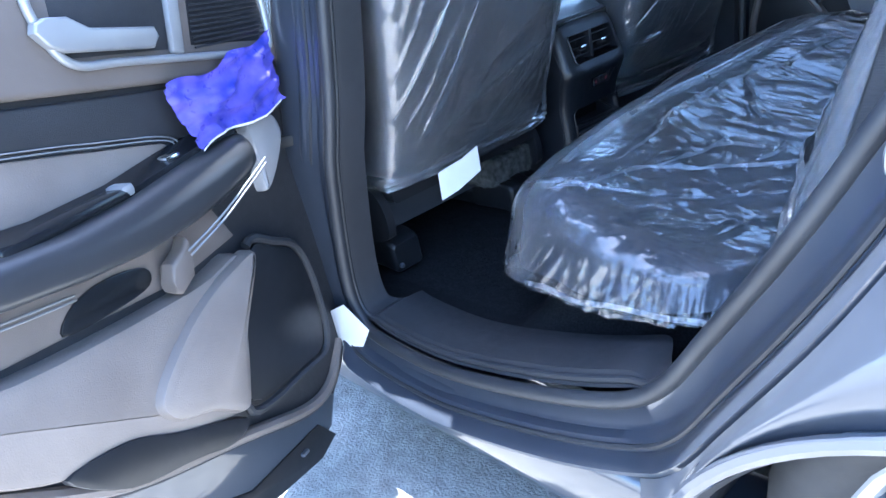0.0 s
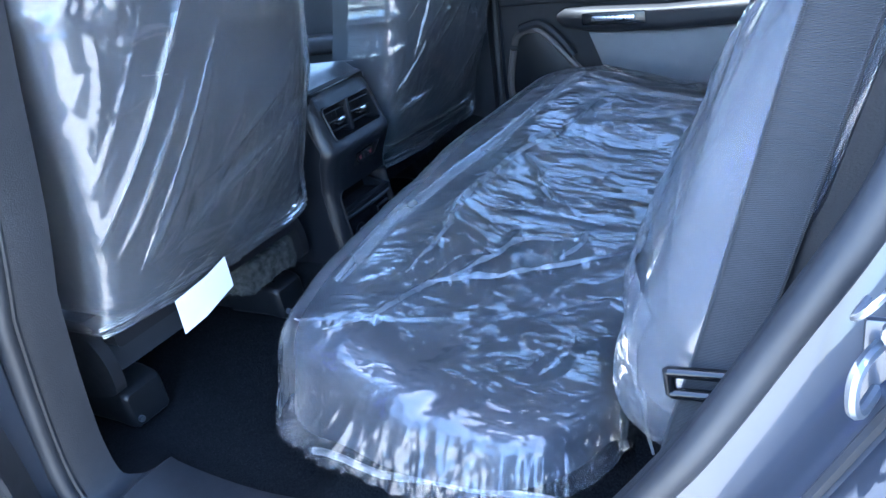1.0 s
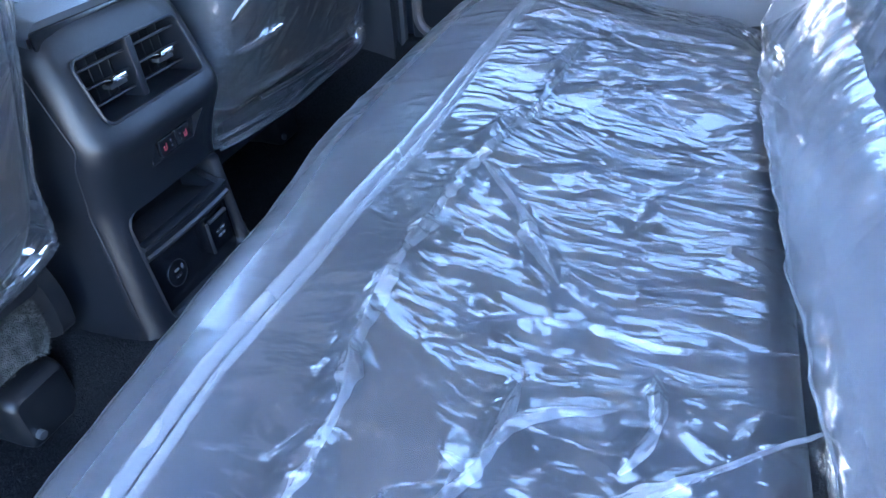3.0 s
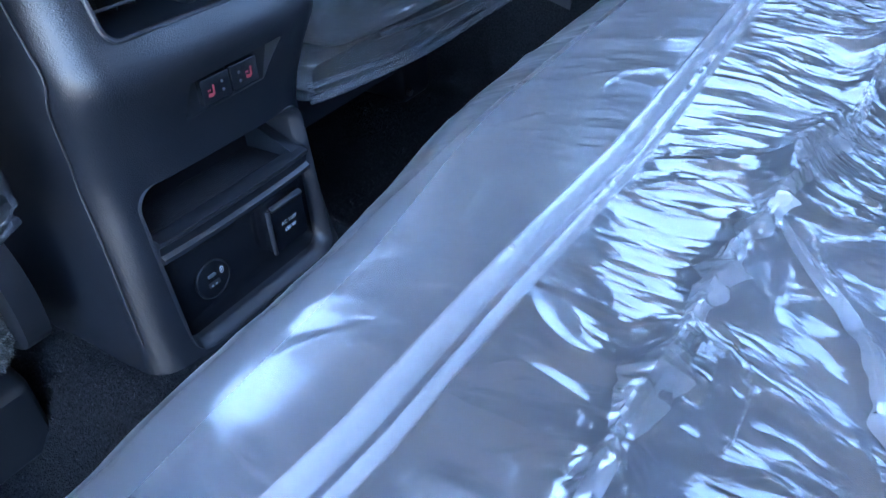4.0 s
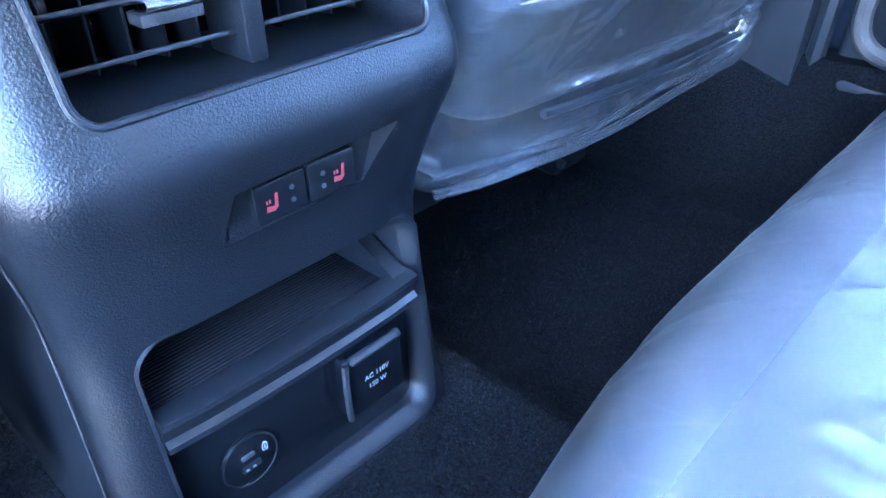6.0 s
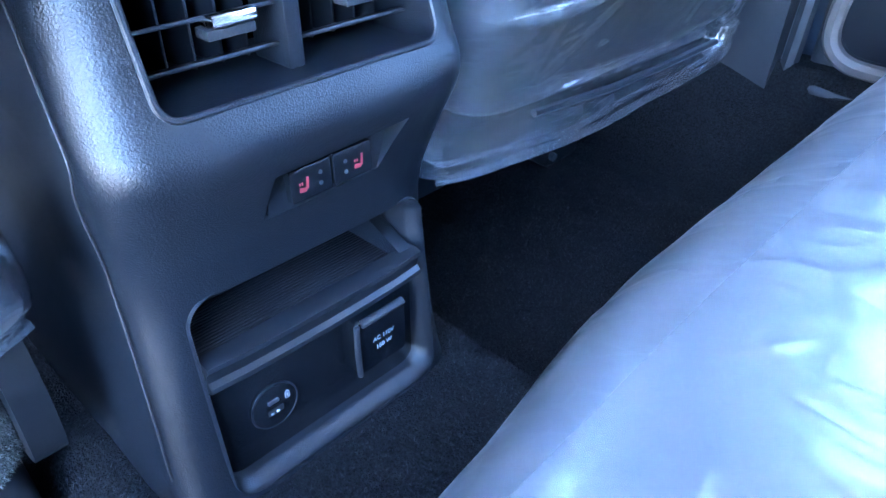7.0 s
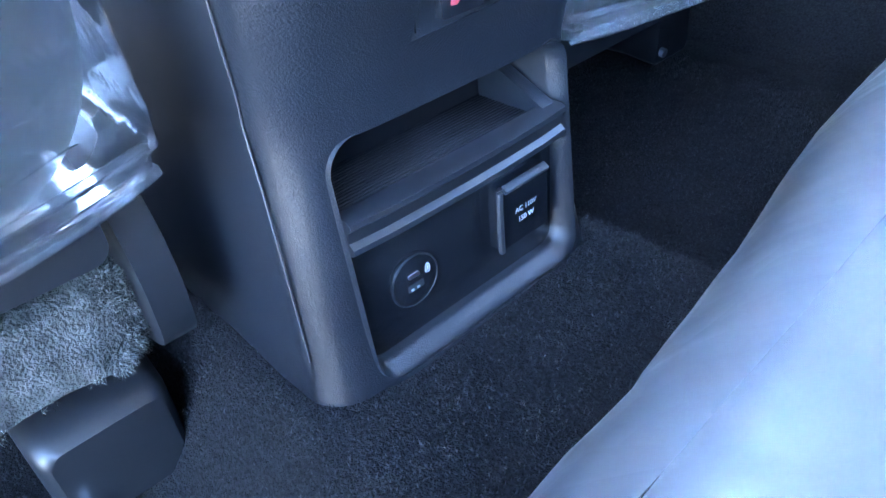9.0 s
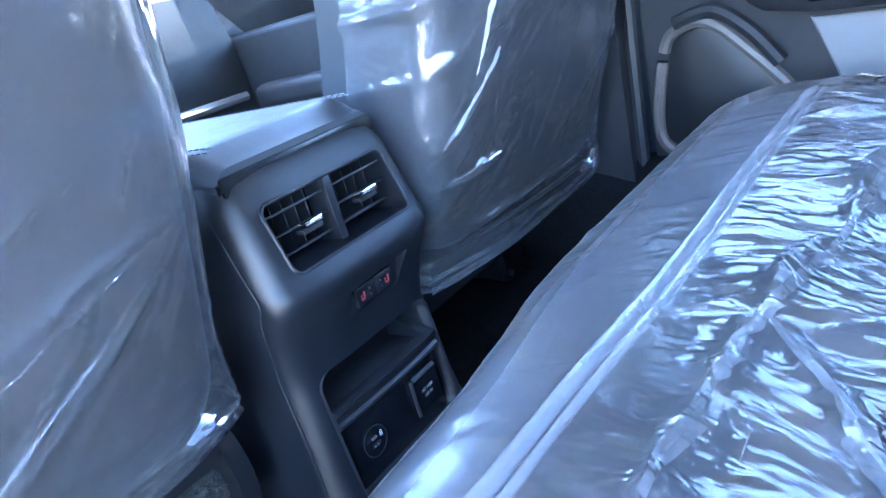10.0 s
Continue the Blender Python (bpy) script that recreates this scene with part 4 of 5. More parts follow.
bmesh.ops.subdivide_edges(bm, edges=list(bm.edges), cuts=3, use_grid_fill=True)
for v in bm.verts:
    v.co += 0.0045 * Vector((noise.noise(v.co * 70), noise.noise(v.co * 71 + Vector((3, 1, 2))), noise.noise(v.co * 69 + Vector((7, 1, 9)))))
part("pad", bm, FUZZ, felt)
part("backing", block((0.24, 0.165, 0.016), (-0.235, -0.245, 0.628), 0.005, 2), PLAIN, felt, "black plastic backing")

# rear bench
CUSHION = [(0.12, 0.700), (0.17, 0.728), (0.23, 0.742), (0.29, 0.746), (0.36, 0.744), (0.45, 0.716), (0.55, 0.684), (0.65, 0.668), (0.75, 0.665)]
BX, BY = 0.43, 0.005


CUSHION_X = np.linspace(0.0, 0.9, 361)
bell = np.exp(-np.linspace(-2.5, 2.5, 41) ** 2)
CUSHION_Z = np.convolve(np.pad(np.interp(CUSHION_X, [a for a, _ in CUSHION], [b for _, b in CUSHION]), 20, mode="edge"), bell / bell.sum(), mode="valid")


def bench_z(p, q):
    return float(np.interp(BX + p, CUSHION_X, CUSHION_Z)) - 0.032 * smooth(0.12, 0.55, -q) + 0.004 * math.cos(q * 22) * smooth(-0.12, 0.0, p)


def set_back(bm_):
    """The near half of the front edge sits a little further back, and the near corner is cut off."""
    for v in bm_.verts:
        v.co.x += (0.029 * smooth(0.10, -0.16, v.co.y) + 0.040 * smooth(-0.40, -0.62, v.co.y)) * smooth(0.50, 0.20, v.co.x)
        v.co.y -= 0.030 * smooth(-0.50, -0.62, v.co.y) * smooth(0.30, 0.52, v.co.x)
        near = smooth(-0.42, -0.58, v.co.y)
        drop = max(0.0, 0.655 - v.co.z)
        deep = 0.655 - (bench_z(v.co.x - BX, v.co.y - BY) - 0.188)
        v.co.z += near * drop * (1 - (0.093 - 0.09 * max(0.0, v.co.x - 0.44)) / deep)
    return bm_


bench = thing("rear_bench", "dark leather rear bench with a leaning back", "car seat", (BX, 0, 0.5))
local = lambda bm_, m: (bmesh.ops.transform(bm_, matrix=m, verts=bm_.verts), bm_)[1]
part("cushion", set_back(local(skin(pillow(0.256, 0.628, 0.11, 0.06, 0.165, bench_z, 0.02, 6, -0.022)), Matrix.Translation((BX, BY, -0.003)))), LEATHER, bench)
part("base", block((0.34, 1.18, 0.14), (0.56, -0.02, 0.505), 0.03, 4), CARPET, bench, "dark carpeted bench base")
RIDGES = [([(0.384, -0.447), (0.390, -0.350), (0.378, -0.236), (0.384, -0.114), (0.394, -0.02), (0.416, 0.125), (0.430, 0.36)], 0.0075, 0.011),
          ([(0.394, -0.02), (0.437, -0.070), (0.463, -0.110), (0.495, -0.157)], 0.0060, 0.009), ([(0.414, -0.030), (0.505, 0.030), (0.60, 0.075), (0.66, 0.072)], 0.0035, 0.007),
          ([(0.490, 0.108), (0.525, 0.105), (0.562, 0.098)], 0.0045, 0.006), ([(0.360, -0.61), (0.400, -0.545), (0.428, -0.442), (0.501, -0.380), (0.576, -0.318), (0.680, -0.241)], 0.0045, 0.010),
          ([(0.434, -0.430), (0.471, -0.356), (0.499, -0.298), (0.554, -0.264)], 0.0055, 0.009), ([(0.425, -0.250), (0.470, -0.215), (0.530, -0.193), (0.585, -0.192), (0.674, -0.165)], 0.0035, 0.008),
          ([(0.306, -0.60), (0.410, -0.560), (0.525, -0.470), (0.686, -0.350)], 0.0035, 0.010), ([(0.690, -0.400), (0.622, -0.500), (0.606, -0.62)], 0.0035, 0.009),
          ([(0.560, -0.310), (0.578, -0.270), (0.573, -0.222)], 0.0065, 0.009), ([(0.402, 0.157), (0.484, 0.231), (0.542, 0.254), (0.642, 0.229)], 0.0040, 0.008),
          ([(0.345, -0.52), (0.362, -0.48), (0.384, -0.45)], 0.0050, 0.006), ([(0.365, -0.567), (0.400, -0.555), (0.410, -0.568)], 0.0060, 0.006), ([(0.70, -0.45), (0.655, -0.53), (0.64, -0.63)], 0.0030, 0.009),
          ([(0.456, -0.338), (0.480, -0.335), (0.490, -0.271)], 0.0050, 0.008)]
WELT_X = [(-0.60, 0.287), (-0.33, 0.288), (-0.22, 0.304), (-0.02, 0.316), (0.30, 0.316), (0.60, 0.320)]
BENCH_FOLDS = [(x0, y0, x1, y1, w * 1.5, h * 1.25) for pts, w, h in RIDGES for (x0, y0), (x1, y1) in zip(pts, pts[1:])]
BENCH_FOLDS += [(0.45, 0.30, 0.66, 0.30, 0.010, 0.010), (0.33, 0.42, 0.62, 0.50, 0.010, 0.010)]
BENCH_FOLDS += scatter(31, 70, (0.42, 0.69, -0.56, 0.52), lambda p, q: (8 + 28 * smooth(-0.05, -0.35, q), 30), (0.04, 0.18), (0.0030, 0.0046), (0.0024, 0.0060))
BENCH_FOLDS += scatter(4, 46, (0.185, 0.29, -0.52, 0.56), lambda p, q: (48, 16), (0.015, 0.06), (0.0024, 0.0034), (0.0009, 0.0021))
BENCH_FOLDS += scatter(3, 70, (0.33, 0.69, -0.60, 0.56), lambda p, q: (6 + 32 * smooth(-0.05, -0.35, q), 34), (0.025, 0.12), (0.0030, 0.0045), (0.0012, 0.0040))
bm = local(skin(pillow(0.268, 0.640, 0.11, 0.055, 0.188, bench_z, 0.0022, 44, -0.022)), Matrix.Translation((BX, BY, 0)))


def bench_place(c):
    drop = max(0.0, 0.70 - c.z)
    return (c.x - (drop if c.x < 0.24 else 0), c.y + (drop if c.y < -0.5 else 0) * -1)


def bench_lift(p, q):
    """Taut over the front roll and the welt, loose and crumpled behind it; the creases fan out towards the near end."""
    a = 0.10 + 0.60 * ease(0.0, -0.45, q)
    u, w = p * np.cos(a) + q * np.sin(a), -p * np.sin(a) + q * np.cos(a)
    loose = ease(0.335, 0.40, p + 0.018 * rolling(q * 11, p * 5, 3))
    calm = 0.5 + 0.5 * rolling(p * 9, q * 9, 4)
    calm = 0.30 + 0.70 * ease(0.25, 0.70, calm)
    u2, w2 = u * 0.62 + w * 0.78, -u * 0.78 + w * 0.62
    bed = lambda c, floor: np.maximum(c, floor) - floor  # flat patches between the ridges
    busy = calm ** 1.5
    h = loose * (0.0065 * bed(crumple(u / 0.11, w / 0.050, 11), -0.25) + busy * (0.0056 * bed(crumple(u / 0.046, w / 0.017, 17), 0.0) + 0.0030 * bed(crumple(u2 / 0.040, w2 / 0.022, 19), 0.05) + 0.0016 * crumple(u / 0.020, w / 0.0085, 23)))
    welt = np.interp(q, [a for a, _ in WELT_X], [b for _, b in WELT_X])
    front = (1 - loose) * (1 - 0.95 * np.exp(-((p - welt - 0.008) / 0.022) ** 2))
    h += front * (0.0008 * crumple(u / 0.06, w / 0.024, 29) + ease(0.27, 0.33, p) * 0.00025 * crumple(u / 0.025, w / 0.011, 31))
    return 0.006 + h + folds_at(p, q, BENCH_FOLDS)


set_back(bm)
ruffle(bm, bench_place, bench_lift)
for v in bm.verts:  # pleats where the film is pulled down round the corner and side
    low = smooth(0.675, 0.60, v.co.z)
    if low > 0:
        run = v.co.x + v.co.y * (1.0 if v.co.x < 0.30 else 0.15)
        low *= 0.12 + 0.88 * smooth(-0.45, -0.60, v.co.y)
        slant = run + (0.68 - v.co.z) * 0.9 * smooth(0.62, 0.30, v.co.x)
        h = low * 0.009 * ridged(slant * 15, v.co.z * 2.0, 4.0) + low * 0.0050 * ridged(slant * 46 + v.co.z * 5, v.co.z * 5, 1.0)
        h += low * 0.004 * smooth(0.635, 0.60, v.co.z) * smooth(0.40, 0.52, v.co.x) * ridged(run * 75, v.co.z * 22, 6.0)
        out = Vector((v.co.x - BX, (v.co.y - BY) * 0.4, 0)).normalized() if v.co.x < 0.3 else Vector((0, -1 if v.co.y < 0 else 1, 0))
        v.co += out * h
cover_b = thing("bench_cover", "clear crumpled plastic cover over the rear bench", "plastic cover", (BX, 0, 0.52), "plastic seat covers")
part("film", bm, FILM_BENCH, cover_b, angle=13.0)
for k, (pts, w, h) in enumerate(RIDGES):
    if k not in (8, 13):
        part("crease", strand([(x, y, bench_z(x - BX, y - BY) + 0.0050 + h * 0.75) for x, y in pts], w, h * 0.55, k * 3.7), FILM_FOLD if k in (0, 1, 4, 5, 9, 12, 14) else FILM, cover_b, "pale doubled crease", 24.0)
for x0, wide, high in ((0.0, 0.0056, 0.008), (0.012, 0.0028, 0.004)):
    rows = []
    for y in np.linspace(-0.49, 0.56, 150):
        end = smooth(-0.50, -0.42, y) * smooth(0.57, 0.50, y)
        xm = lerp_table(WELT_X, y) + x0 + 0.0012 * noise.noise(Vector((y * 7, x0, 0)))
        rows.append([(xm + a * wide, y, bench_z(xm + a * wide - BX, y - BY) + 0.0072 + end * high * math.exp(-((a * 1.15) ** 2)) - 0.003 * abs(a) ** 4) for a in (-1, -0.75, -0.5, -0.25, 0, 0.25, 0.5, 0.75, 1)])
    part("welt", loft(rows, closed=False), FILM_WELT, cover_b, "pale film stretched over the seat welt")
hem = [Vector((x, -0.662 + 0.004 * math.sin(x * 23), 0.560 + 0.07 * max(0.0, x - 0.44) + 0.003 * math.sin(x * 40))) for x in np.linspace(0.33, 0.70, 30)]
part("hem", tube(hem, 0.0048, 6), FILM_WELT, cover_b, "rolled white hem of the film")

# rear backrest: p across, q up the lean, w forward
LEAN = radians(24)
up, fwd = Vector((math.sin(LEAN), 0, math.cos(LEAN))), Vector((-math.cos(LEAN), 0, math.sin(LEAN)))
base = Vector((0.698, 0, 0.695)) + up * 0.36
BM = Matrix(((0, up.x, fwd.x, base.x), (-1, up.y, fwd.y, base.y), (0, up.z, fwd.z, base.z), (0, 0, 0, 1)))


def back_w(p, q):
    return 0.010 * math.cos(p * 5) - 0.045 * smooth(0.50, 0.64, abs(p)) - 0.012 * smooth(-0.28, -0.38, q)


part("backrest", local(skin(pillow(0.602, 0.40, 0.10, 0.05, 0.16, back_w, 0.02, 4)), BM), LEATHER, bench)
for p in (-0.36, 0.36):
    hr = [[BM @ Vector((p + a, 0.50 + q, -0.06 + w)) for a, q in rounded(0.25 * k, 0.15 * k, 0.05 * k, 6)] for w, k in ((-0.05, 0.8), (-0.035, 0.95), (0, 1), (0.035, 0.95), (0.05, 0.8))]
    part("headrest", loft(hr), LEATHER, bench)
BACK_FOLDS = [(0.52, -0.34, 0.30, 0.30, 0.012, 0.0055), (0.45, -0.36, 0.20, 0.32, 0.010, 0.0066), (0.30, -0.37, 0.12, 0.25, 0.012, 0.0066), (0.58, -0.30, 0.45, 0.34, 0.010, 0.0033),
              (0.10, -0.37, 0.02, 0.22, 0.010, 0.0055), (0.56, -0.10, 0.50, 0.10, 0.010, 0.0044), (0.56, -0.22, 0.30, -0.14, 0.010, 0.0055), (-0.15, -0.36, -0.10, 0.3, 0.012, 0.0066), (-0.4, -0.36, -0.3, 0.3, 0.012, 0.0066)]
bm = skin(pillow(0.612, 0.408, 0.10, 0.045, 0.13, back_w, 0.0048, 18))
BACK_FOLDS += scatter(8, 26, (-0.58, 0.58, -0.36, 0.34), lambda p, q: (98, 20), (0.10, 0.42), (0.006, 0.011), (0.002, 0.007)) + scatter(9, 30, (0.0, 0.58, -0.38, 0.30), lambda p, q: (60, 50), (0.04, 0.14), (0.004, 0.006), (0.001, 0.004))


def back_lift(p, q):
    u, w = p * 0.16 + q * 0.99, p * 0.99 - q * 0.16
    wild = ease(-0.06, 0.10, q)
    return 0.013 + 0.0085 * crumple(u / 0.24, w / 0.075, 71) + (0.0035 + 0.003 * wild) * crumple(u / 0.08, w / 0.03, 75) + 0.0016 * wild * crumple(u / 0.03, w / 0.014, 79) + folds_at(p, q, BACK_FOLDS)


ruffle(bm, lambda c: (c.x, c.y), back_lift)
for v in bm.verts:
    low = smooth(-0.30, -0.40, v.co.y)
    v.co.z += low * 0.004 * ridged(v.co.x * 9, v.co.y * 5, 3)
cover_r = turned("backrest_cover", "clear milky plastic cover over the rear seat back", "plastic cover", BM, "plastic seat covers")
part("film", bm, FILM_BACK, cover_r, angle=22.0)
EDGE = [(-0.60, 0.760), (-0.52, 0.730), (-0.48, 0.710), (-0.42, 0.698), (-0.35, 0.686), (-0.20, 0.675), (0.05, 0.662), (0.30, 0.655), (0.58, 0.665)]
to_back = BM.inverted()
rows = []
for y in np.linspace(-0.60, 0.58, 300):
    dip = smooth(-0.44, -0.58, y)
    wave = 0.006 * noise.noise(Vector((y * 16, 3, 1))) + 0.003 * noise.noise(Vector((y * 45, 9, 1)))
    top = BM @ Vector((-y, -0.25, back_w(-y, -0.25) + 0.020 + wave))
    low = Vector((lerp_table(EDGE, y) + 0.002 * noise.noise(Vector((y * 14, 0, 5))), y, 0.690 - 0.075 * dip + 0.004 * noise.noise(Vector((y * 17, 4, 4)))))
    row = []
    for k in range(15):
        t = k / 14
        p = top.lerp(low, t)
        swell = math.sin(t * math.pi) ** 0.7
        p += fwd * (0.016 * swell + (wave * 0.7 + 0.004 * ridged(y * 9 + t * 0.8, t * 1.2, 3)) * (0.4 + 0.5 * t))
        row.append(to_back @ p)
    rows.append(row)
part("skirt", loft(rows, closed=False), FILM_BACK, cover_r, "loose lower edge of the film lying on the bench", 24.0)
part("hem", tube([r[-1] for r in rows[::3]], 0.0016, 6), FILM_FOLD, cover_r, "pale free edge of the film")

# ---- trim behind the opening, belt, striker ----
part("rear_side_trim", prism([(0.69, 0.52), (0.78, 0.66), (0.85, 0.80), (0.91, 0.93), (0.96, 1.10), (0.97, 1.30), (0.93, 1.44), (1.45, 1.45), (1.45, 0.52)], 0.02, lambda p, q, w: (p, -0.655 + w + 0.10 * max(0, q - 0.9), q), 0.004), DARK_TRIM, car, "dark moulded side trim")
belt = thing("seat_belt", "dark grey woven seat belt with a black plastic guide", "seat belt", (0.80, -0.64, 0.62))
path = spline([(0.790, -0.668, 0.60), (0.814, -0.667, 0.70), (0.841, -0.664, 0.79), (0.882, -0.663, 0.94), (0.914, -0.662, 1.06), (0.965, -0.63, 1.24), (1.01, -0.595, 1.42)], 10)
rows = []
for i, p in enumerate(path):
    t = (path[min(i + 1, len(path) - 1)] - path[max(i - 1, 0)]).normalized()
    side = Vector((t.z, 0, -t.x)).normalized()
    out = Vector((0, -1, 0))
    rows.append([p + side * (0.0235 * a) + out * b for a, b in ((-1, 0), (-0.96, 0.0012), (-0.5, 0.0016), (0, 0.0018), (0.5, 0.0016), (0.96, 0.0012), (1, 0), (0.96, -0.0006), (-0.96, -0.0006))])
part("webbing", loft(rows), WEB, belt)
for a in (-0.0212, 0.0212):
    edge = []
    for i, p in enumerate(path):
        t = (path[min(i + 1, len(path) - 1)] - path[max(i - 1, 0)]).normalized()
        edge.append(p + Vector((t.z, 0, -t.x)).normalized() * a + Vector((0, -0.0016, 0)))
    part("selvage", tube(edge, 0.0012, 5), WEB, belt)
gm = Matrix.Translation((0.834, -0.670, 0.775)) @ Matrix.Rotation(radians(-4), 4, "Y")
for z, w in ((0.009, 0.0052), (-0.013, 0.0052)):
    part("guide_bar", tube([gm @ Vector((x, -0.006, z)) for x in (-0.034, -0.02, 0, 0.02, 0.034)], w, 10), GLOSS, belt, "glossy black belt guide bar")
for x in (-0.034, 0.034):
    part("guide_end", tube([gm @ Vector((x, -0.005, z)) for z in (-0.014, -0.002, 0.010)], 0.0052, 10), GLOSS, belt)
anchor = part("anchor_plate", block((0.05, 0.006, 0.07), (0.785, -0.663, 0.60), 0.003), PLAIN, belt)

striker = thing("door_striker", "zinc-plated door striker loop on the painted door frame", "striker", (0.925, -0.80, 0.87))
part("plate", block((0.030, 0.006, 0.062), (0.950, -0.808, 0.902), 0.003), PAINT, striker)
part("loop", tube(spline([(0.944, -0.808, 0.918), (0.936, -0.830, 0.920), (0.932, -0.838, 0.912), (0.932, -0.838, 0.896), (0.936, -0.830, 0.888), (0.944, -0.808, 0.890)], 5), 0.0036, 8), ZINC, striker)
for z in (0.877, 0.927):
    part("bolt", tube([(0.950, -0.810, z), (0.950, -0.816, z)], 0.0075, 10), ZINC, striker)
part("wire_loop", tube(spline([(0.936, -0.808, 0.944), (0.930, -0.832, 0.946), (0.938, -0.836, 0.956), (0.950, -0.808, 0.958)], 5), 0.0020, 6), ZINC, striker)

# ---- open rear door: u away from the hinge, b into the cabin, z up ----
A = radians(65)
DM = Matrix(((math.cos(A), math.sin(A), 0, -0.10), (-math.sin(A), math.cos(A), 0, -0.83), (0, 0, 1, 0), (0, 0, 0, 1)))
door = turned("rear_door", "open rear side door with dark trim, armrest and speaker", "car door", DM)


def plate_on(outline, b0, depth, bevel=0.006, seg=2):
    return prism(outline, depth, lambda p, q, w: (p, b0 + w, q), bevel, seg)


def curve_plate(pts, b0, depth, bevel=0.006, per=4):
    return plate_on([(v.x, v.y) for v in spline([(p, q, 0) for p, q in pts], per, True)], b0, depth, bevel)


part("outer_skin", plate_on([(-0.05, 0.42), (-0.01, 0.30), (0.05, 0.215), (0.12, 0.20), (0.33, 0.25), (0.50, 0.36), (0.68, 0.50), (0.83, 0.70), (0.92, 0.90), (0.98, 1.14), (0.98, 1.20), (-0.07, 1.20)], -0.115, 0.085, 0.02, 3), PAINT, door)
part("lower_moulding", plate_on([(0.055, 0.20), (0.12, 0.185), (0.33, 0.23), (0.50, 0.33), (0.47, 0.37), (0.32, 0.285), (0.10, 0.262)], -0.10, 0.075, 0.008), PLAIN, door, "black lower door moulding")
part("moulding_clip", block((0.02, 0.01, 0.008), (0.17, -0.022, 0.245), 0.002), ZINC, door)
part("trim_panel", curve_plate([(-0.035, 0.50), (0.0, 0.385), (0.07, 0.325), (0.16, 0.325), (0.33, 0.40), (0.55, 0.495), (0.72, 0.62), (0.85, 0.78), (0.93, 0.98), (0.95, 1.19), (0.40, 1.20), (-0.05, 1.19), (-0.045, 0.85)], -0.03, 0.038, 0.010), DARK_TRIM, door)
part("upper_trim", plate_on([(-0.045, 0.985), (0.10, 0.994), (0.257, 1.018), (0.493, 1.056), (0.92, 1.125), (0.93, 1.195), (-0.045, 1.195)], 0.006, 0.024, 0.009, 3), DOOR_TRIM, door)
part("stitched_band", plate_on([(-0.03, 0.905), (0.20, 0.915), (0.272, 0.942), (0.51, 0.997), (0.92, 1.075), (0.92, 1.118), (0.493, 1.048), (0.257, 1.010), (-0.04, 0.976)], 0.006, 0.014, 0.006, 3), DARK_TRIM, door)
part("insert", plate_on([(0.20, 0.87), (0.272, 0.934), (0.51, 0.989), (0.90, 1.066), (0.90, 0.92), (0.609, 0.89), (0.424, 0.875), (0.303, 0.885)], 0.006, 0.008, 0.004), DOOR_CLOTH, door, "grey soft door insert")
for off in (0.0, 0.006):
    part("stitching", tube(spline([(0.232 - off, 0.0215, 0.888), (0.252 - off, 0.0215, 0.915 + off), (0.276, 0.0215, 0.938 + off), (0.39, 0.0215, 0.966 + off), (0.51, 0.0215, 0.993 + off), (0.90, 0.0215, 1.071 + off)], 6), 0.0011, 6), THREAD, door, "pale double stitching")
# handle niche, lever and tweeter grille
niche = part("handle_niche", plate_on([(0.40, 1.085), (0.385, 1.165), (0.35, 1.19), (0.19, 1.19), (0.185, 1.055)], 0.028, 0.003, 0.001), DARK_TRIM, door)
part("bezel", tube(spline([(0.415, 0.034, 1.19), (0.420, 0.036, 1.14), (0.392, 0.036, 1.078), (0.30, 0.036, 1.060), (0.10, 0.036, 1.026), (0.0, 0.036, 1.010), (-0.028, 0.034, 1.05), (-0.035, 0.034, 1.19)], 6), 0.0065, 10), SILVER, door, "satin silver handle bezel")
part("bezel_post", block((0.024, 0.014, 0.15), (0.185, 0.036, 1.122), 0.005, 2, Matrix.Rotation(radians(-16), 4, "Y")), SILVER, door)
part("door_lever", plate_on([(0.434, 1.122), (0.428, 1.133), (0.412, 1.137), (0.380, 1.133), (0.352, 1.114), (0.244, 1.096), (0.240, 1.082), (0.255, 1.068), (0.400, 1.092), (0.420, 1.103)], 0.036, 0.014, 0.004, 3), SILVER, door, "satin silver inner door lever")
grille = part("tweeter_grille", plate_on([(0.165, 1.055), (0.0, 1.030), (-0.020, 1.06), (-0.025, 1.19), (0.125, 1.19)], 0.028, 0.003, 0.001), PLAIN, door)
for k in range(19):
    z = 1.040 + k * 0.0078
    u0, u1 = -0.018, 0.160 - 0.30 * max(0, z - 1.06)
    part("grille_rib", tube([(u0, 0.033, z), (0.07, 0.034, z + 0.004), (u1, 0.033, z + 0.010)], 0.0018, 5), DARK_TRIM, grille)
# armrest
rings = []
for u, zc, h, w in ((0.128, 0.880, 0.016, 0.030), (0.136, 0.881, 0.038, 0.052), (0.152, 0.880, 0.056, 0.070), (0.185, 0.878, 0.066, 0.082), (0.25, 0.872, 0.074, 0.088), (0.33, 0.864, 0.076, 0.088), (0.42, 0.860, 0.070, 0.086),
                    (0.52, 0.866, 0.060, 0.084), (0.62, 0.880, 0.056, 0.080), (0.76, 0.903, 0.052, 0.07), (0.90, 0.925, 0.04, 0.04)):
    rings.append([(u, 0.006 + w / 2 + p, zc + q - 0.3 * (p - w * 0.1)) for p, q in rounded(w, h, min(w, h) * 0.42, 6)])
part("armrest", loft(rings), ARM, door, "dark glossy padded armrest")
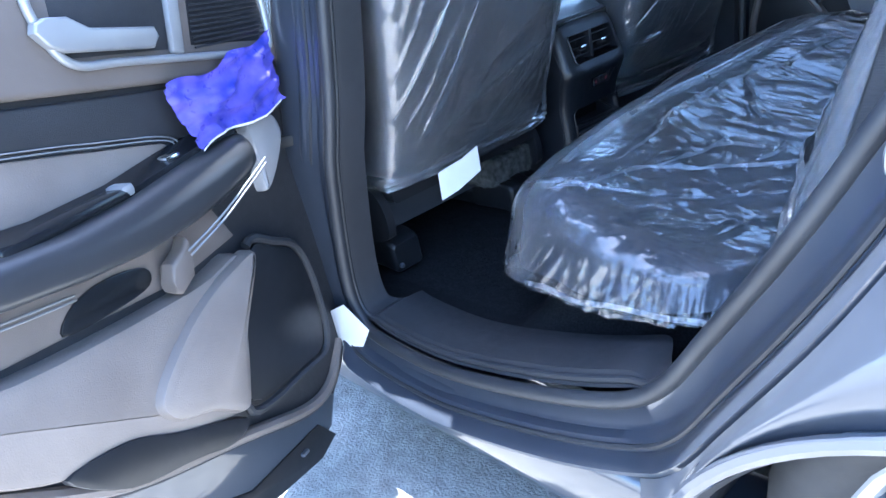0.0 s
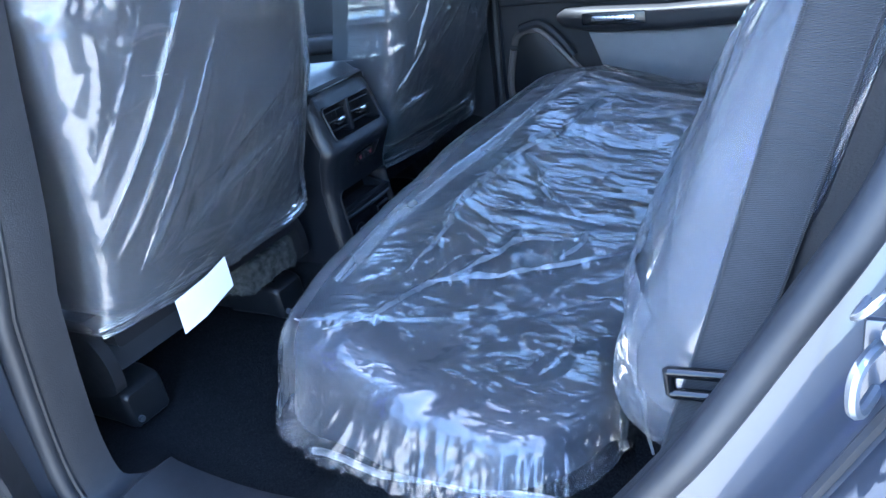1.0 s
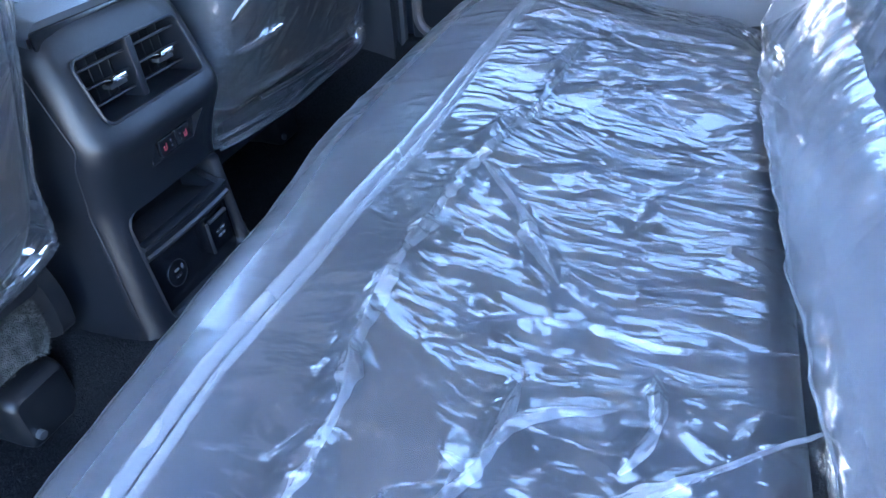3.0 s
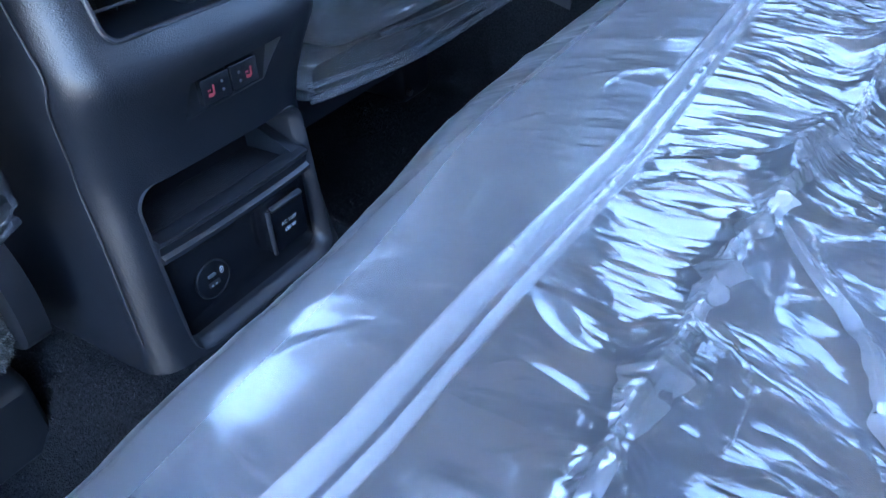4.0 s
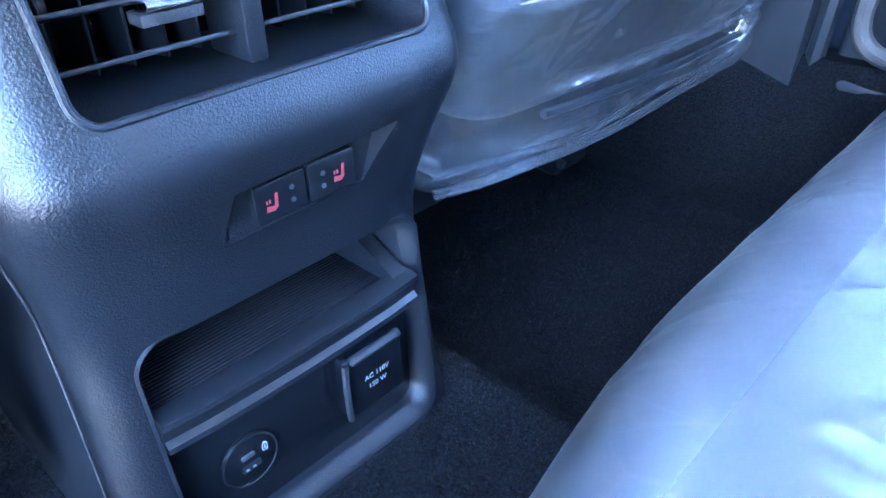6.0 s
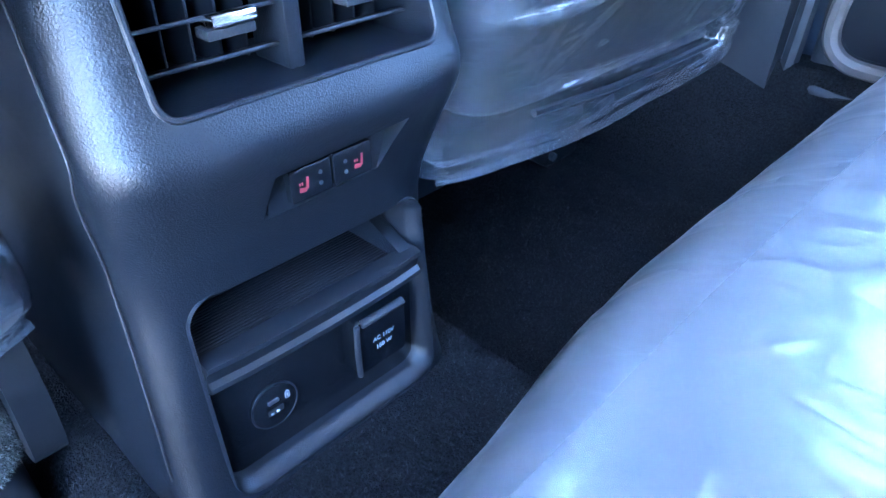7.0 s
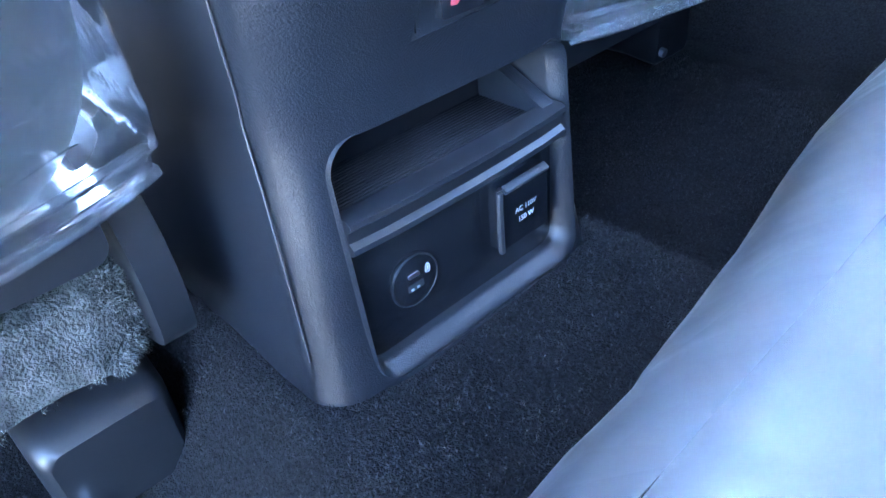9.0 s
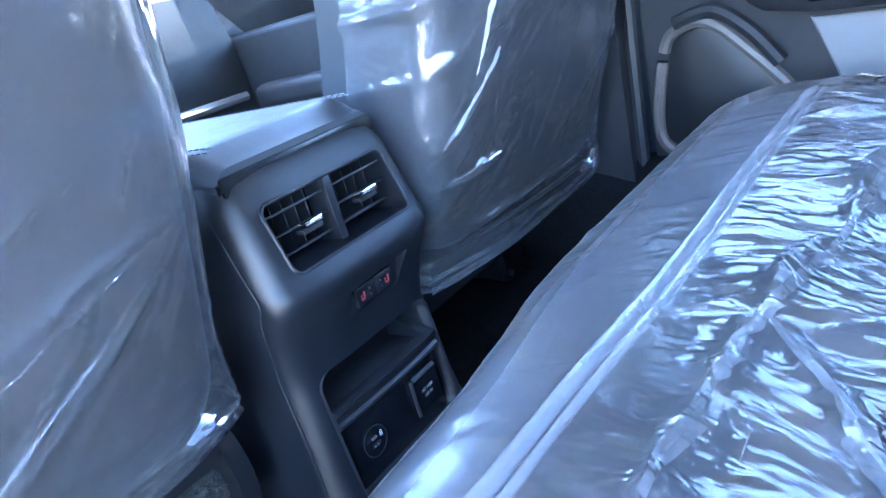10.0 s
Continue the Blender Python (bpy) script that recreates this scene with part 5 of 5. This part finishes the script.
part("control_plate", loft([[(u, b + 0.0, z) for b, z in ((0.016, zt + 0.003), (0.060, zt - 0.008), (0.060, zt - 0.016), (0.016, zt - 0.010))] for u, zt in ((0.165, 0.926), (0.22, 0.928), (0.30, 0.922), (0.40, 0.912), (0.52, 0.912), (0.66, 0.928))]), GLOSS, door, "dark gloss switch plate")
part("armrest_end", curve_plate([(0.100, 0.906), (0.060, 0.915), (0.022, 0.902), (0.014, 0.862), (0.060, 0.806), (0.100, 0.786), (0.096, 0.860)], 0.006, 0.028, 0.010, 6), INSERT, door, "pale grey panel at the armrest's end")
part("window_switch", block((0.030, 0.022, 0.010), (0.298, 0.042, 0.917), 0.004, 2), CHROME, door, "bright window switch")
# solid dark block; its colour gives the shade inside the pull cup
part("cup_shade", block((0.20, 0.040, 0.016), (0.50, 0.044, 0.903), 0.006, 2), GLOSS, door, "dark gloss block in place of the pull cup's shaded hollow")
part("cup_end", block((0.022, 0.036, 0.018), (0.402, 0.046, 0.906), 0.006, 2), SILVER, door, "pale cup end")
part("armrest_stitching", tube(spline([(0.146, 0.088, 0.860), (0.21, 0.094, 0.842), (0.29, 0.096, 0.818), (0.365, 0.088, 0.797)], 5), 0.0017, 6), THREAD, door, "pale stitching")
part("armrest_stitching", tube(spline([(0.150, 0.090, 0.853), (0.214, 0.096, 0.835), (0.293, 0.098, 0.811), (0.365, 0.090, 0.790)], 5), 0.0018, 6), THREAD, door, "pale stitching")
part("grab_handle_end", loft([[(u, 0.045 + p, z + q) for p, q in rounded(0.03, h, 0.008, 4)] for u, z, h in ((0.335, 0.79, 0.03), (0.345, 0.768, 0.05), (0.375, 0.755, 0.05), (0.385, 0.748, 0.02))]), DOOR_TRIM, door)
# no recess is cut: a black plate carries its shade as colour
part("grab_shade", curve_plate([(0.395, 0.785), (0.46, 0.802), (0.52, 0.795), (0.55, 0.765), (0.47, 0.755), (0.40, 0.757)], 0.010, 0.016, 0.003), GLOSS, door, "raised black plate in place of the shaded grab recess")
part("mid_panel", plate_on([(0.20, 0.745), (0.238, 0.742), (0.339, 0.734), (0.643, 0.772), (0.90, 0.86), (0.90, 0.905), (0.64, 0.845), (0.42, 0.815), (0.24, 0.830)], 0.006, 0.016, 0.006), DOOR_TRIM, door)
for off in (0.0, 0.007):
    part("stitching", tube(spline([(0.513, 0.026, 0.806 - off), (0.64, 0.026, 0.828 - off), (0.90, 0.026, 0.885 - off)], 5), 0.0015, 6), THREAD, door, "pale double stitching")
# map pocket and speaker
part("map_pocket", curve_plate([(0.225, 0.722), (0.34, 0.722), (0.64, 0.760), (0.84, 0.83), (0.80, 0.74), (0.66, 0.62), (0.50, 0.545), (0.36, 0.490), (0.312, 0.487), (0.262, 0.60)], 0.006, 0.040, 0.014, 5), DOOR_CLOTH, door, "pale grey door pocket front")
part("speaker_pod", curve_plate([(0.204, 0.711), (0.261, 0.719), (0.371, 0.690), (0.478, 0.622), (0.469, 0.570), (0.400, 0.535), (0.332, 0.491), (0.287, 0.595)], 0.030, 0.034, 0.016, 5), DOOR_CLOTH, door, "pale rounded speaker surround")
# the pocket's dark lower part is shade, put in as a black plate
part("pocket_shade", curve_plate([(0.338, 0.474), (0.466, 0.548), (0.545, 0.596), (0.640, 0.612), (0.57, 0.535), (0.46, 0.490), (0.38, 0.455)], 0.030, 0.020, 0.003), PLAIN, door, "black plate for the shade low in the door pocket")
speaker = part("speaker_cover", curve_plate([(0.188, 0.712), (0.13, 0.690), (0.075, 0.648), (0.060, 0.55), (0.078, 0.455), (0.15, 0.450), (0.30, 0.478), (0.262, 0.60)], 0.008, 0.026, 0.004, 5), PLAIN, door, "black speaker grille")
part("speaker_ring", tube(spline([(0.196, 0.030, 0.722), (0.13, 0.030, 0.702), (0.066, 0.030, 0.655), (0.048, 0.030, 0.55), (0.068, 0.030, 0.442), (0.15, 0.030, 0.436), (0.312, 0.034, 0.466), (0.272, 0.036, 0.60)], 6, True), 0.0085, 8), DARK_TRIM, door)
part("kick_strip", tube(spline([(0.0, 0.006, 0.41), (0.07, 0.012, 0.352), (0.16, 0.014, 0.352), (0.33, 0.016, 0.425), (0.55, 0.014, 0.52), (0.72, 0.012, 0.645)], 6), 0.012, 8), DOOR_TRIM, door)
part("edge_seal", tube(spline([(-0.042, 0.0, 1.19), (-0.040, 0.0, 0.85), (-0.032, 0.0, 0.52), (-0.002, 0.0, 0.382), (0.07, 0.0, 0.320)], 8), 0.008, 8), RUBBER, door)
strap = part("check_strap", block((0.02, 0.10, 0.022), (-0.028, 0.045, 0.842), 0.004, 2, Matrix.Rotation(radians(25), 4, "Z")), PLAIN, door, "black door check strap")

tape = turned("protective_tape", "crumpled bright blue protective tape stuck on the door edge", "tape", DM)
n = 26
vs, quads = [], []
for i in range(n):
    for j in range(n):
        s, t = i / (n - 1), j / (n - 1)
        top_ = Vector((0.272, 0, 1.012)).lerp(Vector((-0.004, 0, 1.044)), s) + Vector((0, 0, 0.006 * math.sin(s * 13) - 0.008 * math.sin(s * math.pi)))
        bot_ = Vector((0.262, 0, 0.914)).lerp(Vector((0.006, 0, 0.922)), s) + Vector((0, 0, 0.006 * math.sin(s * 7)))
        p = top_.lerp(bot_, t)
        p.y = 0.046 + 0.010 * noise.noise(Vector((s * 4, t * 3, 1))) + 0.009 * ridged(s * 4 + t * 2, t * 3, 2) + 0.004 * ridged(s * 9 - t * 3, t * 8, 5) + 0.02 * t * (1 - s)
        vs.append(p)
for i in range(n - 1):
    for j in range(n - 1):
        quads.append((i * n + j, (i + 1) * n + j, (i + 1) * n + j + 1, i * n + j + 1))
edge_low = [vs[i * n + n - 1] + Vector((0, 0.002, 0)) for i in range(0, n, 2)]
part("strip", faces_from(vs, quads), TAPE, tape)
part("torn_edge", tube(edge_low, 0.003, 6, squash=0.4), WHITE, tape, "pale torn lower edge")

frame_path = spline([(0.02, 0.0, 0.99), (0.06, 0.0, 1.25), (0.12, 0.0, 1.44), (0.24, 0.0, 1.50), (0.60, 0.0, 1.515), (0.86, 0.0, 1.49), (0.98, 0.0, 1.40), (1.03, 0.0, 1.25), (0.99, 0.0, 0.99)], 6)
part("pillar_cover", plate_on([(-0.04, 0.985), (0.085, 0.985), (0.125, 1.42), (0.03, 1.40), (-0.02, 1.20)], 0.0, 0.012, 0.003), GLOSS, door, "gloss black pillar cover")
part("window_frame", tube(frame_path, 0.024, 8), PLAIN, door)
part("window", prism([(v.x, v.z) for v in frame_path], 0.004, lambda p, q, w: (p, w, q)), PRIVACY, door, "dark tinted window")

# ---- far side: closed rear door and pillar ----
part("far_pillar", loft([[(x0, y0, z), (x1, y0 - 0.012, z), (x1 + 0.006, y0 + 0.03, z), (x1, y0 + 0.09, z), (x0, y0 + 0.09, z)] for z, x0, x1, y0 in ((0.44, -0.15, -0.012, 0.70), (0.60, -0.14, -0.005, 0.705), (0.90, -0.11, 0.012, 0.70), (1.2, -0.08, 0.04, 0.655), (1.52, -0.05, 0.07, 0.61))]), DARK_TRIM, car, "dark pillar trim")
part("far_seal", tube(spline([(0.010, 0.708, 0.45), (0.006, 0.712, 0.55), (0.022, 0.710, 0.80), (0.036, 0.70, 0.95), (0.06, 0.65, 1.25), (0.09, 0.61, 1.50)], 6), 0.011, 8), RUBBER, car)
far = thing("far_rear_door", "closed rear side door with dark trim, armrest and speaker", "car door", (0.5, 0.75, 0.4))
fy = lambda y0: (lambda p, q, w: (p, y0 - w, q))
part("outer_skin", prism([(0.0, 0.34), (0.55, 0.34), (0.72, 0.55), (0.95, 0.85), (1.0, 1.0), (0.02, 1.0)], 0.06, fy(0.86), 0.02, 3), PAINT, far)
part("trim_panel", prism([(0.022, 0.46), (0.50, 0.46), (0.70, 0.60), (0.93, 0.85), (0.98, 0.99), (0.04, 0.99)], 0.035, fy(0.755), 0.010, 3), DARK_TRIM, far)
part("upper_trim", prism([(0.045, 0.905), (0.20, 0.900), (0.31, 0.885), (0.97, 0.885), (0.98, 0.995), (0.045, 0.995)], 0.030, fy(0.735), 0.010, 3), DARK_TRIM, far)
part("insert", prism([(0.29, 0.815), (0.50, 0.800), (0.80, 0.80), (0.93, 0.86), (0.86, 0.76), (0.68, 0.64), (0.45, 0.62), (0.33, 0.70)], 0.014, fy(0.727), 0.006, 3), INSERT, far, "pale grey soft insert")
rings = [[(x, 0.722 - w / 2 + p, z + q) for p, q in rounded(w, h, min(w, h) * 0.4, 6)] for x, z, h, w in ((0.215, 0.862, 0.02, 0.03), (0.24, 0.862, 0.045, 0.06), (0.32, 0.855, 0.055, 0.085), (0.5, 0.842, 0.055, 0.09), (0.75, 0.840, 0.05, 0.08), (0.93, 0.85, 0.04, 0.05))]
part("armrest", loft(rings), DARK_TRIM, far)
part("switch_plate", prism(rounded(0.16, 0.030, 0.006), 0.004, lambda p, q, w: (0.385 + p, 0.632 - w, 0.858 + q - 0.05 * p), 0.001), GLOSS, far)
part("window_switch", prism(rounded(0.11, 0.012, 0.004), 0.006, lambda p, q, w: (0.385 + p, 0.629 - w, 0.860 + q - 0.05 * p), 0.002), SATIN, far, "satin switch bar")
part("speaker_frame", tube(spline([(0.075, 0.712, 0.80), (0.10, 0.710, 0.832), (0.15, 0.708, 0.835), (0.20, 0.708, 0.79), (0.27, 0.708, 0.70), (0.26, 0.708, 0.645), (0.12, 0.708, 0.628), (0.06, 0.710, 0.640), (0.048, 0.712, 0.69)], 6, True), 0.010, 8), DOOR_TRIM, far)
part("speaker_cover", prism([(v.x, v.y) for v in spline([(0.080, 0.795, 0), (0.105, 0.822, 0), (0.15, 0.825, 0), (0.195, 0.785, 0), (0.262, 0.70, 0), (0.25, 0.655, 0), (0.12, 0.638, 0), (0.066, 0.648, 0), (0.056, 0.69, 0)], 5, True)], 0.010, fy(0.727), 0.002), PLAIN, far, "black speaker grille")
part("brow", tube(spline([(0.10, 0.706, 0.842), (0.16, 0.702, 0.852), (0.21, 0.700, 0.815), (0.25, 0.700, 0.76)], 6), 0.012, 8), DARK_TRIM, far)
part("pocket", prism([(v.x, v.y) for v in spline([(0.035, 0.60, 0), (0.10, 0.605, 0), (0.30, 0.605, 0), (0.42, 0.58, 0), (0.40, 0.49, 0), (0.10, 0.485, 0), (0.045, 0.51, 0)], 5, True)], 0.04, fy(0.735), 0.014, 3), DARK_TRIM, far)
part("belt_cap", block((1.02, 0.16, 0.02), (0.49, 0.785, 1.0), 0.006), PLAIN, far)
g = part("window", loft([[(0.05, 0.735, 1.01), (0.98, 0.735, 1.01)], [(0.12, 0.615, 1.50), (0.90, 0.615, 1.50)]], closed=False), PRIVACY, far)
g.visible_shadow = True
part("rear_quarter", prism([(0.95, 0.34), (1.75, 0.34), (1.75, 1.5), (1.0, 1.5), (1.04, 1.2)], 0.12, fy(0.83), 0.03, 2), PAINT, car)

sticker = thing("sill_sticker", "plain white protective sticker on the painted sill corner", "sticker", (-0.04, -0.82, 0.44))
part("sheet", prism([(-0.112, 0.468), (-0.032, 0.508), (0.040, 0.470), (0.0, 0.42), (-0.122, 0.383)], 0.0015, lambda p, q, w: (p, -0.824 - w, q)), WHITE, sticker)


def pile(name, label, count, spot, long, mat, seed):
    """Short fibres standing on a surface, as loose blades in one mesh."""
    rnd = random.Random(seed)
    verts, tris = [], []
    for _ in range(count):
        p, nrm = spot(rnd)
        lean = Vector((rnd.gauss(0, 0.5), rnd.gauss(0, 0.5), rnd.gauss(0, 0.5)))
        d = (nrm + lean).normalized() * long * rnd.uniform(0.5, 1.2)
        a = rnd.uniform(0, math.tau)
        w = nrm.orthogonal().normalized()
        w = (w * math.cos(a) + nrm.cross(w) * math.sin(a)) * long * 0.12
        k = len(verts)
        verts += [p - w, p + w, p + d]
        tris.append((k, k + 1, k + 2))
    me = bpy.data.meshes.new(name)
    me.from_pydata(verts, [], tris)
    me.materials.append(mat)
    return tagged(new(name, me), label, "fibres", kind="stuff")


def pile_material(name, dark, light):
    m, n, l, b = nodes_of(name)
    g = n.new("ShaderNodeNewGeometry")
    l.new(ramp(n, l, g.outputs["Random Per Island"], [(0.0, dark), (0.75, light), (1.0, tuple(c * 1.6 for c in light))]), b.inputs["Base Color"])
    b.inputs["Roughness"].default_value = 0.8
    b.inputs["Specular IOR Level"].default_value = 0.10
    return m


def carpet_spot(r):
    x, y = r.uniform(-0.45, 0.30), r.uniform(-0.62, 0.72)
    return Vector((x, y, floor_z(x, y))), Vector((0, 0, 1))


pile("carpet_pile", "short dark grey carpet fibres on the cabin floor", 170000, carpet_spot, 0.0038, pile_material("pile_dark", (0.007, 0.008, 0.009), (0.030, 0.031, 0.034)), 5)
pad_faces = [(f.center.copy(), f.normal.copy()) for f in bpy.data.objects["pad"].data.polygons if f.center.x > -0.16]


def felt_spot(r):
    c, nrm = r.choice(pad_faces)
    return c + Vector((r.uniform(-1, 1), r.uniform(-1, 1), r.uniform(-1, 1))) * 0.004, nrm


pile("felt_fuzz", "grey fuzzy fibres standing off the felt pad", 16000, felt_spot, 0.0030, pile_material("pile_grey", (0.03, 0.033, 0.032), (0.12, 0.125, 0.12)), 9)
